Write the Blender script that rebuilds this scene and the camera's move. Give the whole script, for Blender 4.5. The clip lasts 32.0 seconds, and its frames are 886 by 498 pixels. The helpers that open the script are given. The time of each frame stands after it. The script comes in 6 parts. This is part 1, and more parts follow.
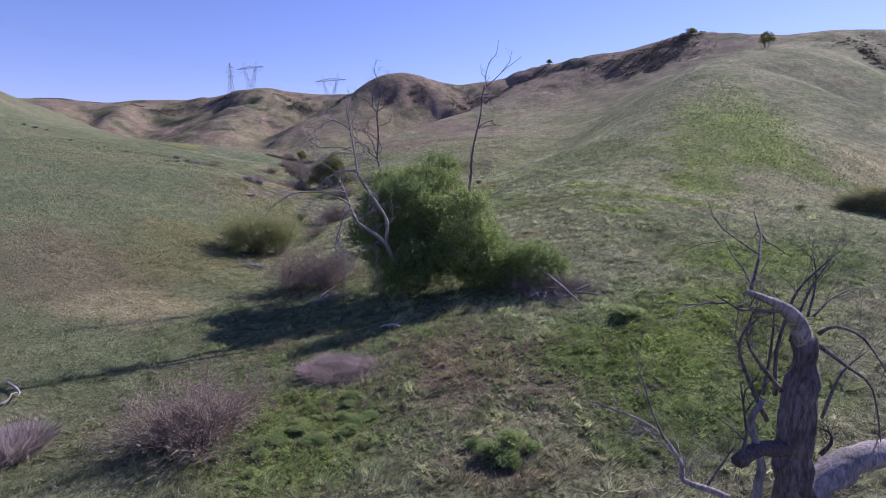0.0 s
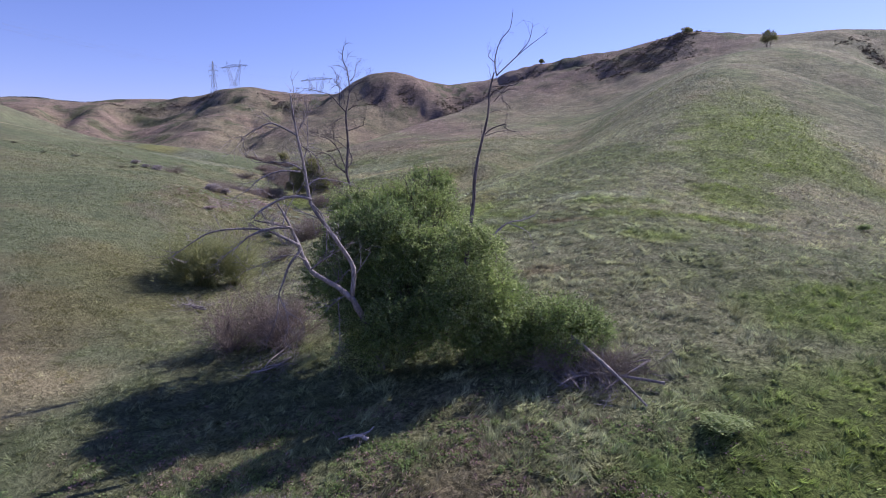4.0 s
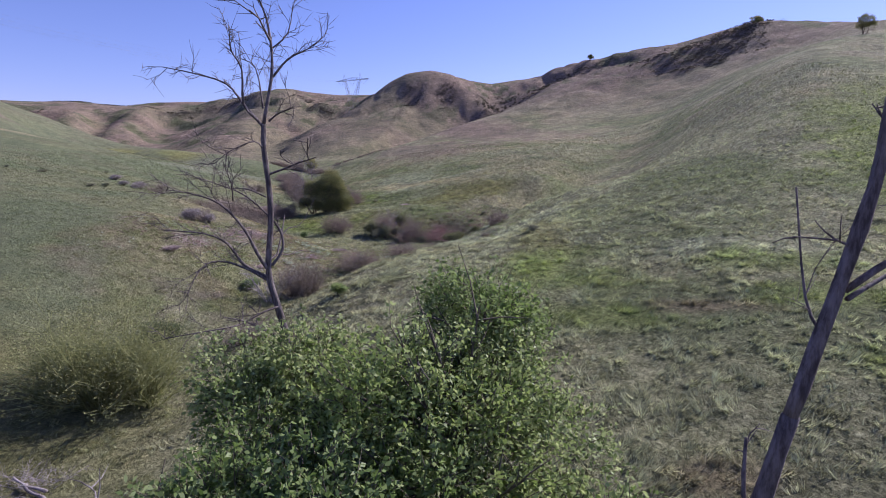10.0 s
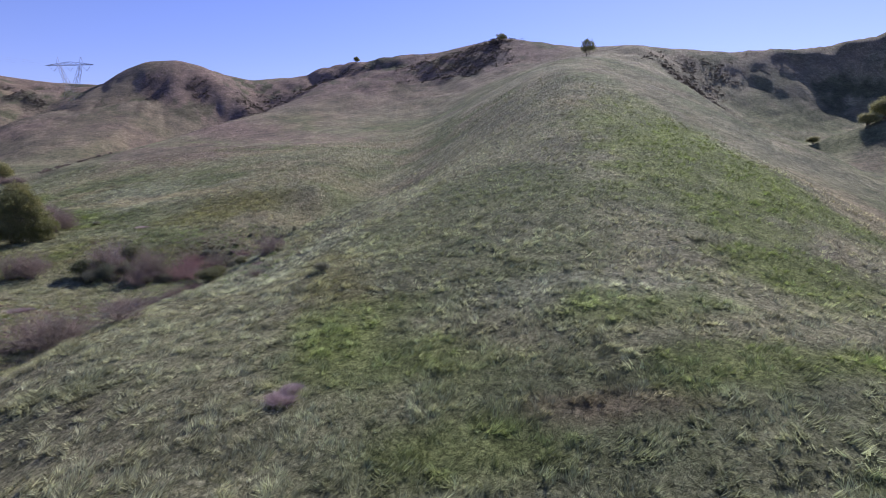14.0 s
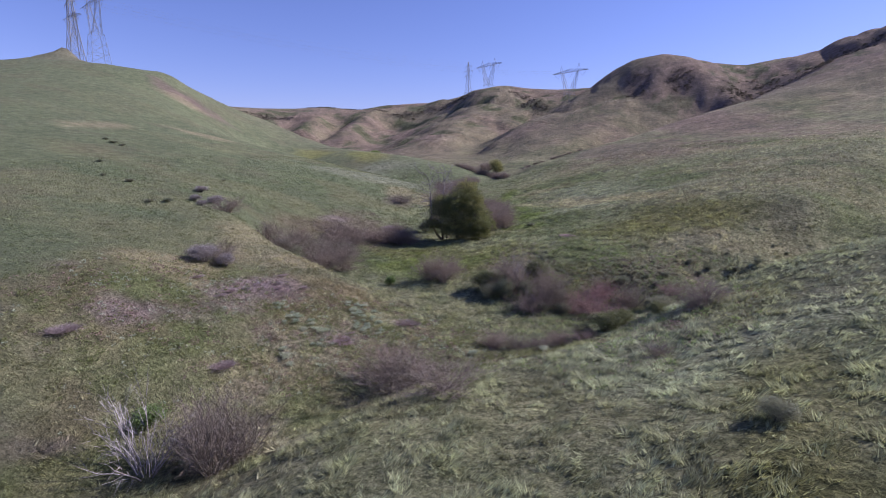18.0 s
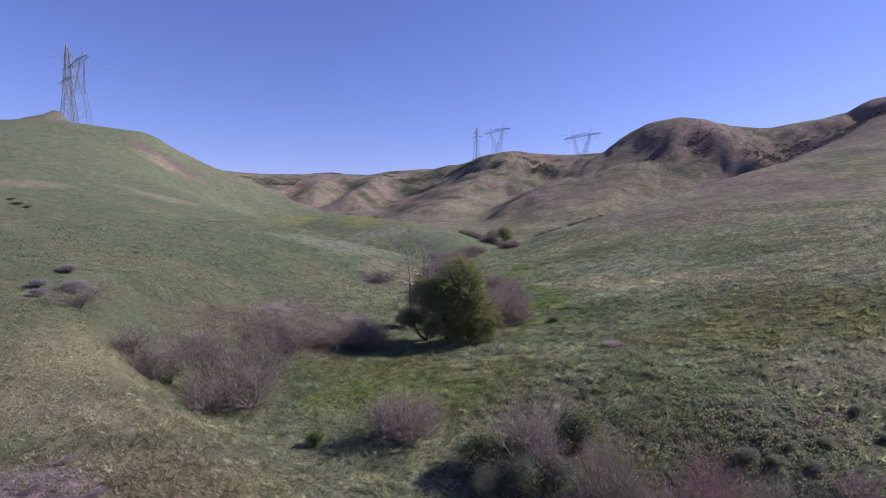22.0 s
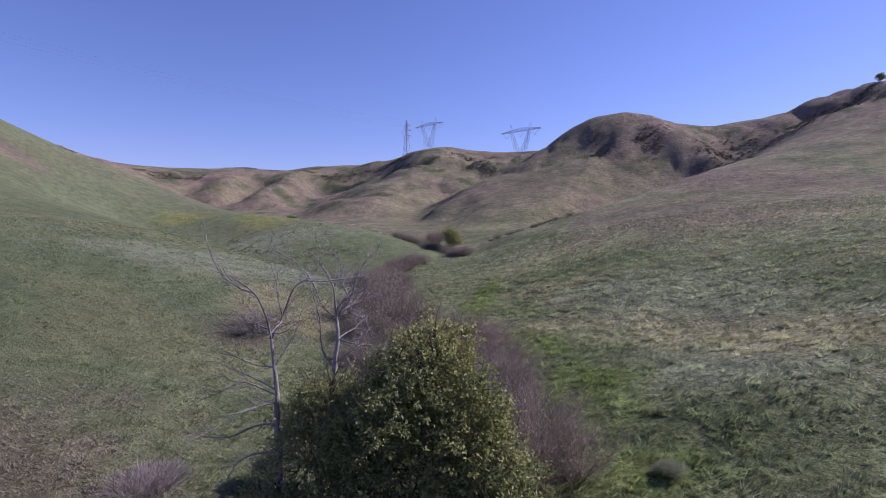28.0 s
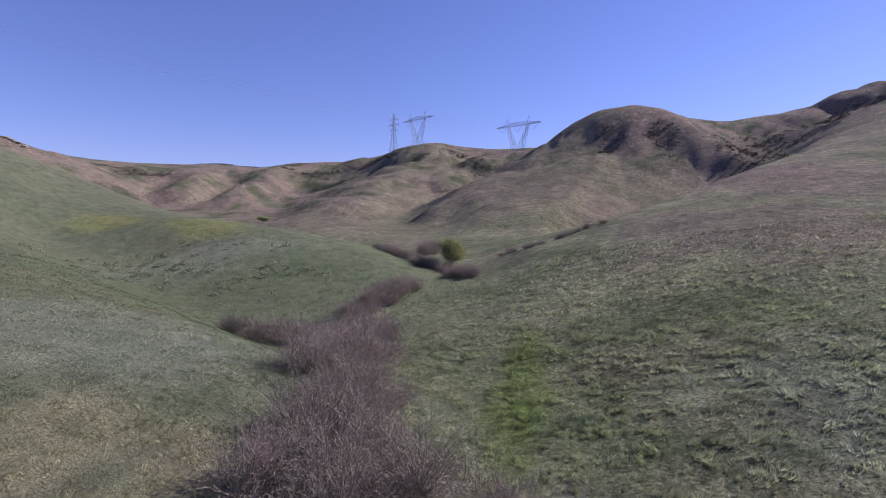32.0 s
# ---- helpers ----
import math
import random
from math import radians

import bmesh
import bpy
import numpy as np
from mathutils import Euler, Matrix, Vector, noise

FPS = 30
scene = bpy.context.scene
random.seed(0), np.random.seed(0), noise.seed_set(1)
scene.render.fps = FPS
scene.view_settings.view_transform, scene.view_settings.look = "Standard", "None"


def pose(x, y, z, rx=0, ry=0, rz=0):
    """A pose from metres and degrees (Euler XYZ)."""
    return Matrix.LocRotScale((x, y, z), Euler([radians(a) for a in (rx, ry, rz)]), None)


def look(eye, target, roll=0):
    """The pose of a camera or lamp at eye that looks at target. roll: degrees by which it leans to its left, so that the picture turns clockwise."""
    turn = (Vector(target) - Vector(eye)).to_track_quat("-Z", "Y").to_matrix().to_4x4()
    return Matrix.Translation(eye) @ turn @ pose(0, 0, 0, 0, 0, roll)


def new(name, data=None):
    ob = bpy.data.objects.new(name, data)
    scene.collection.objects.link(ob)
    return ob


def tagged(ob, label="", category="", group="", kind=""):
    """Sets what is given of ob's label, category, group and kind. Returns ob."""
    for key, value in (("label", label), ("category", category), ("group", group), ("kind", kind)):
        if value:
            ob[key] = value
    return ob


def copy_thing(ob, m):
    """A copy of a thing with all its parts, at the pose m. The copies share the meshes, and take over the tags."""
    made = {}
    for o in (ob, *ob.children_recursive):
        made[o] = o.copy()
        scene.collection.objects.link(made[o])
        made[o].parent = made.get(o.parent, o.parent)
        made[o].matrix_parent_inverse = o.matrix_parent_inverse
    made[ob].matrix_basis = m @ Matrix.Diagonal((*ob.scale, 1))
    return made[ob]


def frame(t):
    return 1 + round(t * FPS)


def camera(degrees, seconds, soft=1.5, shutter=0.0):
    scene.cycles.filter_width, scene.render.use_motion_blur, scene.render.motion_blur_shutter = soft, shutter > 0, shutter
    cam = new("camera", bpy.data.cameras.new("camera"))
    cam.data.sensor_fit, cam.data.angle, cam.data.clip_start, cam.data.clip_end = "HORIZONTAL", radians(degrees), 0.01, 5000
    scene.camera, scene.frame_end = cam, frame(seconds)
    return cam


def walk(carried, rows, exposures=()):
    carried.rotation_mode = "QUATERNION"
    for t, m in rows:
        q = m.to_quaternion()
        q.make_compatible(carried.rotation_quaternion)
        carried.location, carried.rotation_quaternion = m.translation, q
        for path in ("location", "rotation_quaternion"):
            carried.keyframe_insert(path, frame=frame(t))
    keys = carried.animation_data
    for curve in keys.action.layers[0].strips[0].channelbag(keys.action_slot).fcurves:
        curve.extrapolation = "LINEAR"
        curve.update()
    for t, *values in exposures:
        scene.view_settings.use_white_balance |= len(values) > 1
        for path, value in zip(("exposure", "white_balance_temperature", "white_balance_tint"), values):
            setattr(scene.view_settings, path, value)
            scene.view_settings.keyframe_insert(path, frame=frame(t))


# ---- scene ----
# ---- camera ----
cam = camera(80.1, 32.0, soft=0.95)
PATH = [
    (0, (1.02, 0.05, -0.10), (1.741, 9.882, -1.799), -0.09),
    (0.5, (1.02, 1.45, -0.12), (1.778, 11.278, -1.812), -0.03),
    (1, (1.11, 2.84, -0.10), (1.904, 12.668, -1.797), 0.02),
    (1.5, (1.25, 4.21, -0.05), (2.078, 14.030, -1.739), 0.14),
    (2, (1.36, 5.57, 0.08), (2.233, 15.392, -1.613), 0.07),
    (2.5, (1.51, 6.97, 0.16), (2.392, 16.784, -1.535), 0.08),
    (3, (1.63, 8.57, 0.22), (2.530, 18.382, -1.464), 0.05),
    (3.5, (1.77, 10.35, 0.50), (2.674, 20.161, -1.187), -0.00),
    (4, (1.87, 12.23, 0.89), (2.780, 22.040, -0.799), -0.00),
    (4.5, (1.95, 14.19, 1.31), (2.866, 24.002, -0.379), 0.00),
    (5, (2.03, 16.22, 1.68), (2.948, 26.030, -0.006), -0.00),
    (5.5, (2.11, 18.29, 1.93), (3.042, 28.106, 0.241), 0.00),
    (6, (2.22, 20.40, 1.97), (3.164, 30.213, 0.283), 0.05),
    (6.5, (2.35, 22.45, 2.04), (3.306, 32.268, 0.370), 0.01),
    (7, (2.48, 24.54, 2.51), (3.445, 34.353, 0.831), -0.01),
    (7.5, (2.63, 26.58, 3.06), (3.601, 36.390, 1.381), -0.08),
    (8, (2.85, 28.52, 3.38), (3.818, 38.327, 1.698), -0.07),
    (8.5, (3.09, 30.43, 3.42), (3.729, 40.269, 1.745), -0.10),
    (9, (3.31, 32.21, 3.37), (3.632, 42.062, 1.678), -0.02),
    (9.5, (3.33, 33.95, 3.26), (3.590, 43.805, 1.573), -0.04),
    (10, (3.21, 35.65, 3.20), (3.396, 45.501, 1.516), -0.15),
    (10.5, (3.07, 37.26, 3.20), (3.243, 47.111, 1.506), -0.17),
    (11, (2.95, 38.96, 3.17), (3.307, 48.808, 1.472), -0.08),
    (11.5, (3.10, 40.99, 3.05), (6.127, 50.380, 1.386), -0.03),
    (12, (2.97, 42.76, 3.14), (7.279, 51.625, 1.471), 0.02),
    (12.5, (3.24, 44.53, 3.12), (7.584, 53.375, 1.455), 0.04),
    (13, (3.69, 46.37, 3.30), (8.042, 55.216, 1.633), -0.07),
    (13.5, (4.34, 48.47, 3.92), (8.714, 57.309, 2.264), -0.07),
    (14, (5.11, 50.72, 4.15), (9.328, 59.631, 2.498), -0.06),
    (14.5, (5.94, 53.06, 4.18), (8.249, 62.653, 2.525), -0.14),
    (15, (6.80, 55.55, 4.19), (6.470, 65.404, 2.515), -0.21),
    (15.5, (7.65, 58.05, 4.14), (5.032, 67.559, 2.460), -0.29),
    (16, (8.55, 60.58, 4.21), (4.852, 69.714, 2.513), -0.00),
    (16.5, (9.37, 63.17, 4.33), (5.361, 72.168, 2.628), 0.00),
    (17, (9.96, 65.86, 4.47), (6.053, 74.903, 2.756), -0.00),
    (17.5, (10.20, 68.71, 4.56), (6.454, 77.819, 2.848), -0.26),
    (18, (9.93, 71.75, 4.57), (6.087, 80.821, 2.856), -0.19),
    (18.5, (9.49, 74.90, 4.54), (5.568, 83.938, 2.822), -0.24),
    (19, (8.87, 78.05, 4.52), (4.906, 87.064, 2.796), -0.20),
    (19.5, (8.07, 81.19, 4.54), (4.085, 90.199, 2.809), -0.11),
    (20, (7.20, 84.31, 4.60), (3.182, 93.344, 3.123), -0.09),
    (20.5, (6.18, 87.38, 4.49), (2.116, 96.504, 4.006), -0.06),
    (21, (5.07, 90.39, 4.49), (0.999, 99.509, 4.000), -0.06),
    (21.5, (3.91, 93.36, 4.48), (-0.162, 102.483, 3.991), -0.09),
    (22, (2.64, 96.20, 4.51), (-1.436, 105.322, 4.024), -0.08),
    (22.5, (1.28, 99.07, 4.48), (-2.792, 108.185, 3.996), -0.08),
    (23, (-0.00, 101.83, 4.41), (-4.081, 110.952, 3.938), -0.08),
    (23.5, (-1.38, 104.56, 4.32), (-5.382, 113.712, 3.850), -0.04),
    (24, (-2.74, 107.17, 4.29), (-5.998, 116.609, 3.822), 0.08),
    (24.5, (-4.02, 109.78, 4.25), (-7.082, 119.292, 3.787), -0.02),
    (25, (-5.28, 112.37, 4.24), (-8.235, 121.913, 3.780), -0.00),
    (25.5, (-6.53, 114.99, 4.24), (-9.435, 124.543, 3.780), -0.00),
    (26, (-7.77, 117.69, 4.23), (-10.659, 127.253, 3.768), 0.00),
    (26.5, (-9.01, 120.54, 4.19), (-11.882, 130.109, 3.723), 0.14),
    (27, (-10.24, 123.60, 4.08), (-13.080, 133.182, 3.626), 0.09),
    (27.5, (-11.51, 126.83, 4.04), (-14.318, 136.412, 3.577), 0.12),
    (28, (-12.74, 130.09, 4.37), (-15.526, 139.682, 3.907), 0.10),
    (28.5, (-13.97, 133.43, 4.87), (-16.722, 143.028, 4.411), 0.06),
    (29, (-15.18, 136.83, 5.46), (-17.910, 146.438, 4.983), 0.18),
    (29.5, (-16.42, 140.29, 5.96), (-19.124, 149.910, 5.478), 0.28),
    (30, (-17.63, 143.88, 6.07), (-20.300, 153.508, 5.592), 0.27),
    (30.5, (-18.95, 147.53, 6.08), (-21.590, 157.160, 5.599), 0.35),
    (31, (-20.20, 151.13, 6.06), (-22.806, 160.770, 5.592), 0.35),
    (31.5, (-21.49, 154.70, 6.16), (-24.070, 164.351, 5.691), 0.34),
    (32, (-22.78, 158.26, 6.27), (-25.331, 167.914, 5.792), 0.38),
]
walk(cam, [(t, look(eye, target, roll)) for t, eye, target, roll in PATH], exposures=[(0, 0.42, 5880, 21), (10, 0.42, 5900, 22), (12.5, 0.32, 5900, 22), (20, 0.28, 5850, 20), (22, 0.26, 5850, 20), (32, 0.26, 5850, 20)])

# ---- daylight: a clear sky and a low sun ahead and to the east ----
SUN_WAY = Vector((0.82, 0.57, 0.0)).normalized() * math.cos(radians(36)) + Vector((0, 0, math.sin(radians(36))))
world = bpy.data.worlds.new("sky")
scene.world = world
world.use_nodes = True
sky = world.node_tree.nodes.new("ShaderNodeTexSky")
sky.sky_type, sky.sun_disc = "NISHITA", False
sky.sun_elevation, sky.sun_rotation = radians(36), math.atan2(SUN_WAY.x, SUN_WAY.y)
sky.air_density, sky.dust_density, sky.ozone_density = 1.0, 0.08, 6.0
tint = world.node_tree.nodes.new("ShaderNodeMix")
tint.data_type, tint.blend_type = "RGBA", "MULTIPLY"
tint.inputs[0].default_value, tint.inputs[7].default_value = 1.0, (1.28, 0.99, 1.225, 1.0)
world.node_tree.links.new(sky.outputs["Color"], tint.inputs[6])
world.node_tree.links.new(tint.outputs[2], world.node_tree.nodes["Background"].inputs["Color"])
world.node_tree.nodes["Background"].inputs["Strength"].default_value = 0.09
sun = new("sun", bpy.data.lights.new("sun", "SUN"))
sun.data.energy, sun.data.angle, sun.data.color = 4.9, radians(0.55), (1.0, 0.94, 0.84)
sun.matrix_world = look((0, 0, 300), Vector((0, 0, 300)) - SUN_WAY)


# ---- the lie of the land: crests, benches and watercourses as lines of (x, y, height) ----
LANDFORMS = {}
LANDFORMS["creek_lower"] = [(-70, -120, -18), (-30, -30, -14.5), (-14, 10, -13), (-8.5, 40, -12.2), (-13, 58, -12.0), (-14, 72, -11.8), (-14, 82, -11.6), (-11, 91, -11.4), (-7, 99, -11.2), (-4, 105, -11), (-0.5, 110.5, -10.8), (2.5, 114.5, -10.6), (5.5, 119.5, -10.2), (10, 125.5, -9.7), (17, 133, -8.9), (25, 141, -7)]
LANDFORMS["side_gully"] = [(25, 141, -7), (38, 156, -3), (62, 192, 6.5), (102, 263, 23), (142, 342, 47)]
LANDFORMS["meadow"] = [(-8.4, 126.9, -8.8), (-13.5, 134.8, -8.3), (-16.6, 145.8, -7.5)]
LANDFORMS["creek_upper"] = [(-5.1, 107.9, -10.5), (-16.3, 119.8, -9.4), (-25.4, 127.7, -8.8), (-28.6, 147.6, -8.1), (-25.9, 165.7, -7.3), (-27.1, 183.7, -6.3), (-35.3, 196.6, -5.7), (-43.4, 209.4, -5.1), (-40.7, 229.5, -3.7), (-42.9, 247.5, -2.3), (-52.4, 282.3, 0.1), (-68.9, 317.1, 3.1), (-87.4, 358.9, 7.9), (-104.1, 400, 12.5), (-96, 440, 18.5), (-80, 479, 30)]
LANDFORMS["near_bank"] = [(13, 33, -9.6), (17, 38, -8.7), (20.6, 49, -7.3), (21.5, 54.5, -6), (18, 66, -6), (13.7, 91, -4.7)]
LANDFORMS["near_lip"] = [(2, 66, -7.3), (-1, 76, -7.6), (-4, 82, -8.0), (-3.4, 90, -8.0), (-1.7, 97.2, -8.1), (1.5, 101.5, -8.1), (4, 105, -8.3), (6.5, 108, -8.2), (10, 116.5, -8.0), (16, 124, -6.3), (24, 133, -4.6)]
LANDFORMS["spur_crest"] = [(20, 64, -5.4), (32, 84, -2), (48, 108, 4), (65, 132, 12.5), (84, 156, 22.5), (101, 177, 30), (112, 190, 32.5), (126, 206, 35), (152, 232, 45.5), (177, 255, 52.5), (204, 264, 58), (220, 267, 62), (263, 277, 65), (300, 280, 68), (323, 259, 67.5), (350, 243, 71), (382, 227, 80), (435, 180, 86)]
LANDFORMS["spur_flank"] = [(40, 70, -4.5), (58, 84, -0.8), (73, 95.5, 3), (92, 118, 8)]
LANDFORMS["side_valley"] = [(20, 16, -10.7), (36, 42, -8.2), (49, 61, -6.4), (75, 80, -6), (138, 104, -3.5), (182, 146, 2.5), (226, 190, 9.5)]
LANDFORMS["south_slope"] = [(40, -60, -14), (80, 0, -10), (120, 50, -5), (200, 80, 0), (300, 70, 12)]
LANDFORMS["hollow_side"] = [(-1.5, 136, -6.3), (0.6, 134, -7.1), (7.3, 150.1, -4.6), (-5.9, 165.9, -4.7), (-6, 173.9, -4.7)]
LANDFORMS["east_bench"] = [(15.4, 109.5, -5.5), (19, 116, -4.5), (20.5, 125.3, -4.0), (29.2, 160.4, -0.1), (43.7, 200.6, 7.9)]
LANDFORMS["meadow_bank"] = [(-10.8, 159.9, -6.1), (-14.1, 184.8, -4.7), (-8.2, 193.9, -2.3), (-26.3, 199.7, -5.3), (-23.6, 224.7, -1.1), (-26.9, 245.7, 2.4)]
LANDFORMS["middle_spur_crest"] = [(-30, 250, 2.5), (-16, 264, 7.5), (-1, 286, 13), (12, 306, 18.2), (30, 330, 24), (56, 364, 34.5), (90, 402, 51), (122, 447, 75)]
LANDFORMS["middle_spur_flank"] = [(10.2, 240.2, 7.7), (37.7, 275.5, 14.9), (77.1, 321, 28.9)]
LANDFORMS["round_hill"] = [(-44, 473, 52), (-32, 466, 61.5), (-14, 460, 68.5), (3, 461, 71), (28, 474, 67.4), (48, 492, 64), (88, 478, 67.8), (122.5, 447.5, 75.5), (150, 430, 78.8), (175, 402, 81.2), (202, 375, 86.5), (206, 340, 72), (196, 300, 60), (177, 255, 52.5)]
LANDFORMS["round_hill_foot"] = [(-42, 473, 53), (-56, 443, 39.5), (-67.5, 410, 27.5), (-76.5, 382, 18.5), (-83, 354, 11)]
LANDFORMS["round_hill_front"] = [(-6, 432, 51), (-12, 398, 31), (-22, 350, 14), (-42, 308, 3.5)]
LANDFORMS["pylon_saddle"] = [(-48, 471, 48.5), (-63, 500, 48), (-97, 540, 58), (-139, 560, 69.5)]
LANDFORMS["north_ridge"] = [(-139, 560, 69.5), (-170, 566, 63), (-212, 588, 60), (-264, 572, 58.5), (-302, 590, 54.5), (-351, 587, 61), (-400, 600, 55), (-460, 600, 57)]
LANDFORMS["pylon_spur"] = [(-139, 560, 69.5), (-129.4, 513.4, 50.9), (-126.8, 468.4, 36.9), (-129.2, 418.4, 24.9), (-121.6, 370.5, 13.9)]
LANDFORMS["north_gully"] = [(-205.8, 537.4, 36.9), (-189.8, 467.6, 20.9), (-168.9, 397.8, 10.9), (-133.1, 338.3, 5.9), (-92.8, 313.8, 3.9)]
LANDFORMS["knoll_spur"] = [(-262.3, 576.6, 58.9), (-253, 512, 43.5), (-247, 476, 34), (-240, 444, 24.5)]
LANDFORMS["yellow_spur"] = [(-128, 270, 9.5), (-108.2, 253.9, 7.3), (-82.4, 250.4, 4.9), (-62.8, 247.2, 1.2), (-50.2, 244.3, -1.8)]
LANDFORMS["behind_spur"] = [(-235, 350, 14), (-175, 320, 5), (-115, 300, 0.5), (-66, 288, -0.8)]
LANDFORMS["left_hill"] = [(-560, 140, 46), (-425, 228, 46), (-335, 250, 50), (-301, 261, 56), (-296, 268.7, 65), (-288, 276, 56), (-262, 262, 50), (-212, 233, 44), (-185, 237, 38.5), (-170, 249, 27), (-147, 257, 14.5)]
LANDFORMS["outcrop_ridge"] = [(-470, 330, 66), (-410, 370, 62), (-348, 394, 55), (-300, 420, 33), (-262, 430, 17)]
LANDFORMS["left_face"] = [(-150, 200, 24), (-120, 186, 13)]
LANDFORMS["left_toe"] = [(-30.1, 111, -4.9), (-27.4, 97, -4.2), (-30, 80, -6.6), (-33.5, 60, -8.6)]
LANDFORMS["left_bench"] = [(-51.4, 128.3, -0.3), (-45.3, 125.4, -1.8), (-48.1, 104.4, -1.1), (-49.7, 79.3, -3.6), (-51.4, 54.3, -5.1)]
LANDFORMS["left_slope"] = [(-100.7, 149, 9.5), (-140.5, 138.5, 17), (-200.7, 147.4, 27), (-300, 140, 33)]
LANDFORMS["left_near_slope"] = [(-36.2, 36.5, -9.1), (-65.5, 61.1, -3.1), (-94.7, 78.8, 2.9), (-139.9, 93.2, 10.9), (-219.9, 87.1, 26.9)]
LANDFORMS["purple_bank"] = [(-31.7, 150.6, -7.1), (-44.7, 151.4, -3.6), (-70.7, 149.1, 2.9)]
LANDFORMS["willow_mound"] = [(4.8, 20, -11.5), (0.4, 33.5, -11.1), (3, 42, -10.8), (8, 55, -8.6)]
LANDFORMS["side_valley_arm"] = [(250, 187, 12), (285, 192, 17), (330, 180, 24), (390, 150, 32)]
LANDFORMS["shaded_foot"] = [(244, 240, 36.6), (253, 231, 29.4), (268, 220, 25.6), (300, 215, 29.5), (328, 211, 34.5), (348, 205, 37)]
LANDFORMS["behind_crest"] = [(335, 285, 58), (380, 255, 60), (425, 215, 62)]
LANDFORMS["near_slope"] = [(7.5, 74, -6.4), (8, 80, -5.8), (6, 88, -6.5), (4.6, 96, -7.4), (8.3, 97, -6.7), (12.3, 98.8, -5.8)]
LANDFORMS["gully_east_bank"] = [(8, 131, -7.6), (15.5, 139, -5.6), (23, 147, -4)]
LANDFORMS["near_floor"] = [(3.3, 126, -10), (-1, 119, -10.4), (-8, 113, -10.5)]
LANDFORMS["left_bank_edge"] = [(-42, 124, -2.4), (-37.5, 121.5, -3.1), (-33.5, 119, -4), (-29, 117.5, -5), (-25, 117, -6.1), (-21, 117.2, -7.6), (-16, 116.5, -9.2)]
LANDFORMS["left_bank_floor"] = [(-39, 128.5, -6), (-33, 124.5, -8.4), (-28, 122.5, -9), (-22, 121.5, -9.4)]
LANDFORMS["spur_edge"] = [(109, 187, 32.4), (121, 178, 29.8), (127, 159, 21.5), (128, 143, 14.8), (130, 131, 9.9), (131, 121, 5.9)]
LANDFORMS["spur_back"] = [(136, 199, 25), (151, 178, 14.5), (164, 161, 8), (176, 150, 4.5)]
LANDFORMS["second_spur"] = [(190, 248, 50), (194, 240, 47), (195, 215, 35.5), (193, 191, 22), (191, 174, 11)]
LANDFORMS["second_hollow"] = [(222, 243, 43), (226, 222, 28), (224, 203, 16)]
LANDFORMS["side_ridge"] = [(203, 168, 10), (210, 166, 11.5), (219, 160, 15.5), (234, 151, 20.5), (262, 141, 26)]
LANDFORMS["bowl_spur"] = [(-297, 498, 46), (-275, 457, 35), (-266, 434, 26)]
LANDFORMS["bowl_gully_west"] = [(-316, 474, 38), (-291, 438, 24), (-278, 418, 17.5)]
LANDFORMS["bowl_gully_middle"] = [(-281, 515, 39.5), (-264, 477, 26), (-253, 444, 18)]
LANDFORMS["bowl_gully_east"] = [(-232, 521, 33), (-216, 481, 21), (-207, 454, 15)]
LANDFORMS["hill_rib"] = [(16, 461, 68.2), (26, 438, 55.3), (34.5, 422, 44.4), (41, 407, 35.4)]
LANDFORMS["hill_rib_west"] = [(0, 441, 59.4), (1, 423, 46.6), (4, 408, 36)]
LANDFORMS["hill_draw"] = [(43, 458, 58.3), (46, 431, 45), (48, 411, 34.6)]
LANDFORMS["hill_draw_west"] = [(-12, 440, 57), (-11, 424, 43.8), (-8, 408, 34.4)]
LANDFORMS["hill_draw_middle"] = [(13, 437, 55.2), (14, 421, 42.2), (16, 408, 34)]
LANDFORMS["near_shelf"] = [(10.7, 103.2, -6.8), (12.3, 108, -6.3), (13, 114.5, -6.4)]
LANDFORMS["near_shelf_top"] = [(14.4, 97.6, -5.0), (16.6, 103.6, -4.5)]
LANDFORMS["east_foot"] = [(-12, 170.3, -6.7)]
LANDFORMS["east_rise"] = [(-2.4, 163.3, -3.7)]
LANDFORMS["left_hill_toe"] = [(-176, 262, 27.5), (-166, 270, 22.5), (-156, 276, 18), (-143, 277, 13)]
LANDFORMS["rim"] = [(-900, -300, 30), (0, -300, -20), (900, -300, 40), (900, 400, 90), (900, 1200, 70), (0, 1200, 40), (-900, 1200, 50), (-900, 400, 60)]
LANDFORMS["beyond"] = [(-450, 800, 35), (-130, 800, 45), (100, 800, 50), (400, 600, 70), (500, 350, 72)]
LANDFORMS["left_near_crest"] = [(-40.3, 187.8, -2.9), (-53.0, 193.7, -1.7), (-68.9, 199.9, 0.2), (-91.9, 208.3, 3.4), (-128.0, 220.6, 8.3)]
LANDFORMS["left_near_hollow"] = [(-46, 201, -6.4), (-60, 208, -6.0), (-78, 217, -4.6), (-100, 227, -1.5), (-125, 238, 3)]
LANDFORMS["middle_spur_hollow"] = [(-36, 316, 1.5), (-14, 338, 4), (12, 362, 9.5), (42, 400, 25)]


def spaced(line, step):
    out = []
    for (x0, y0, z0), (x1, y1, z1) in zip(line, line[1:]):
        n = max(1, int(math.hypot(x1 - x0, y1 - y0) / step + 0.5))
        out += [(x0 + (x1 - x0) * k / n, y0 + (y1 - y0) * k / n, z0 + (z1 - z0) * k / n) for k in range(n)]
    return out + [line[-1]]


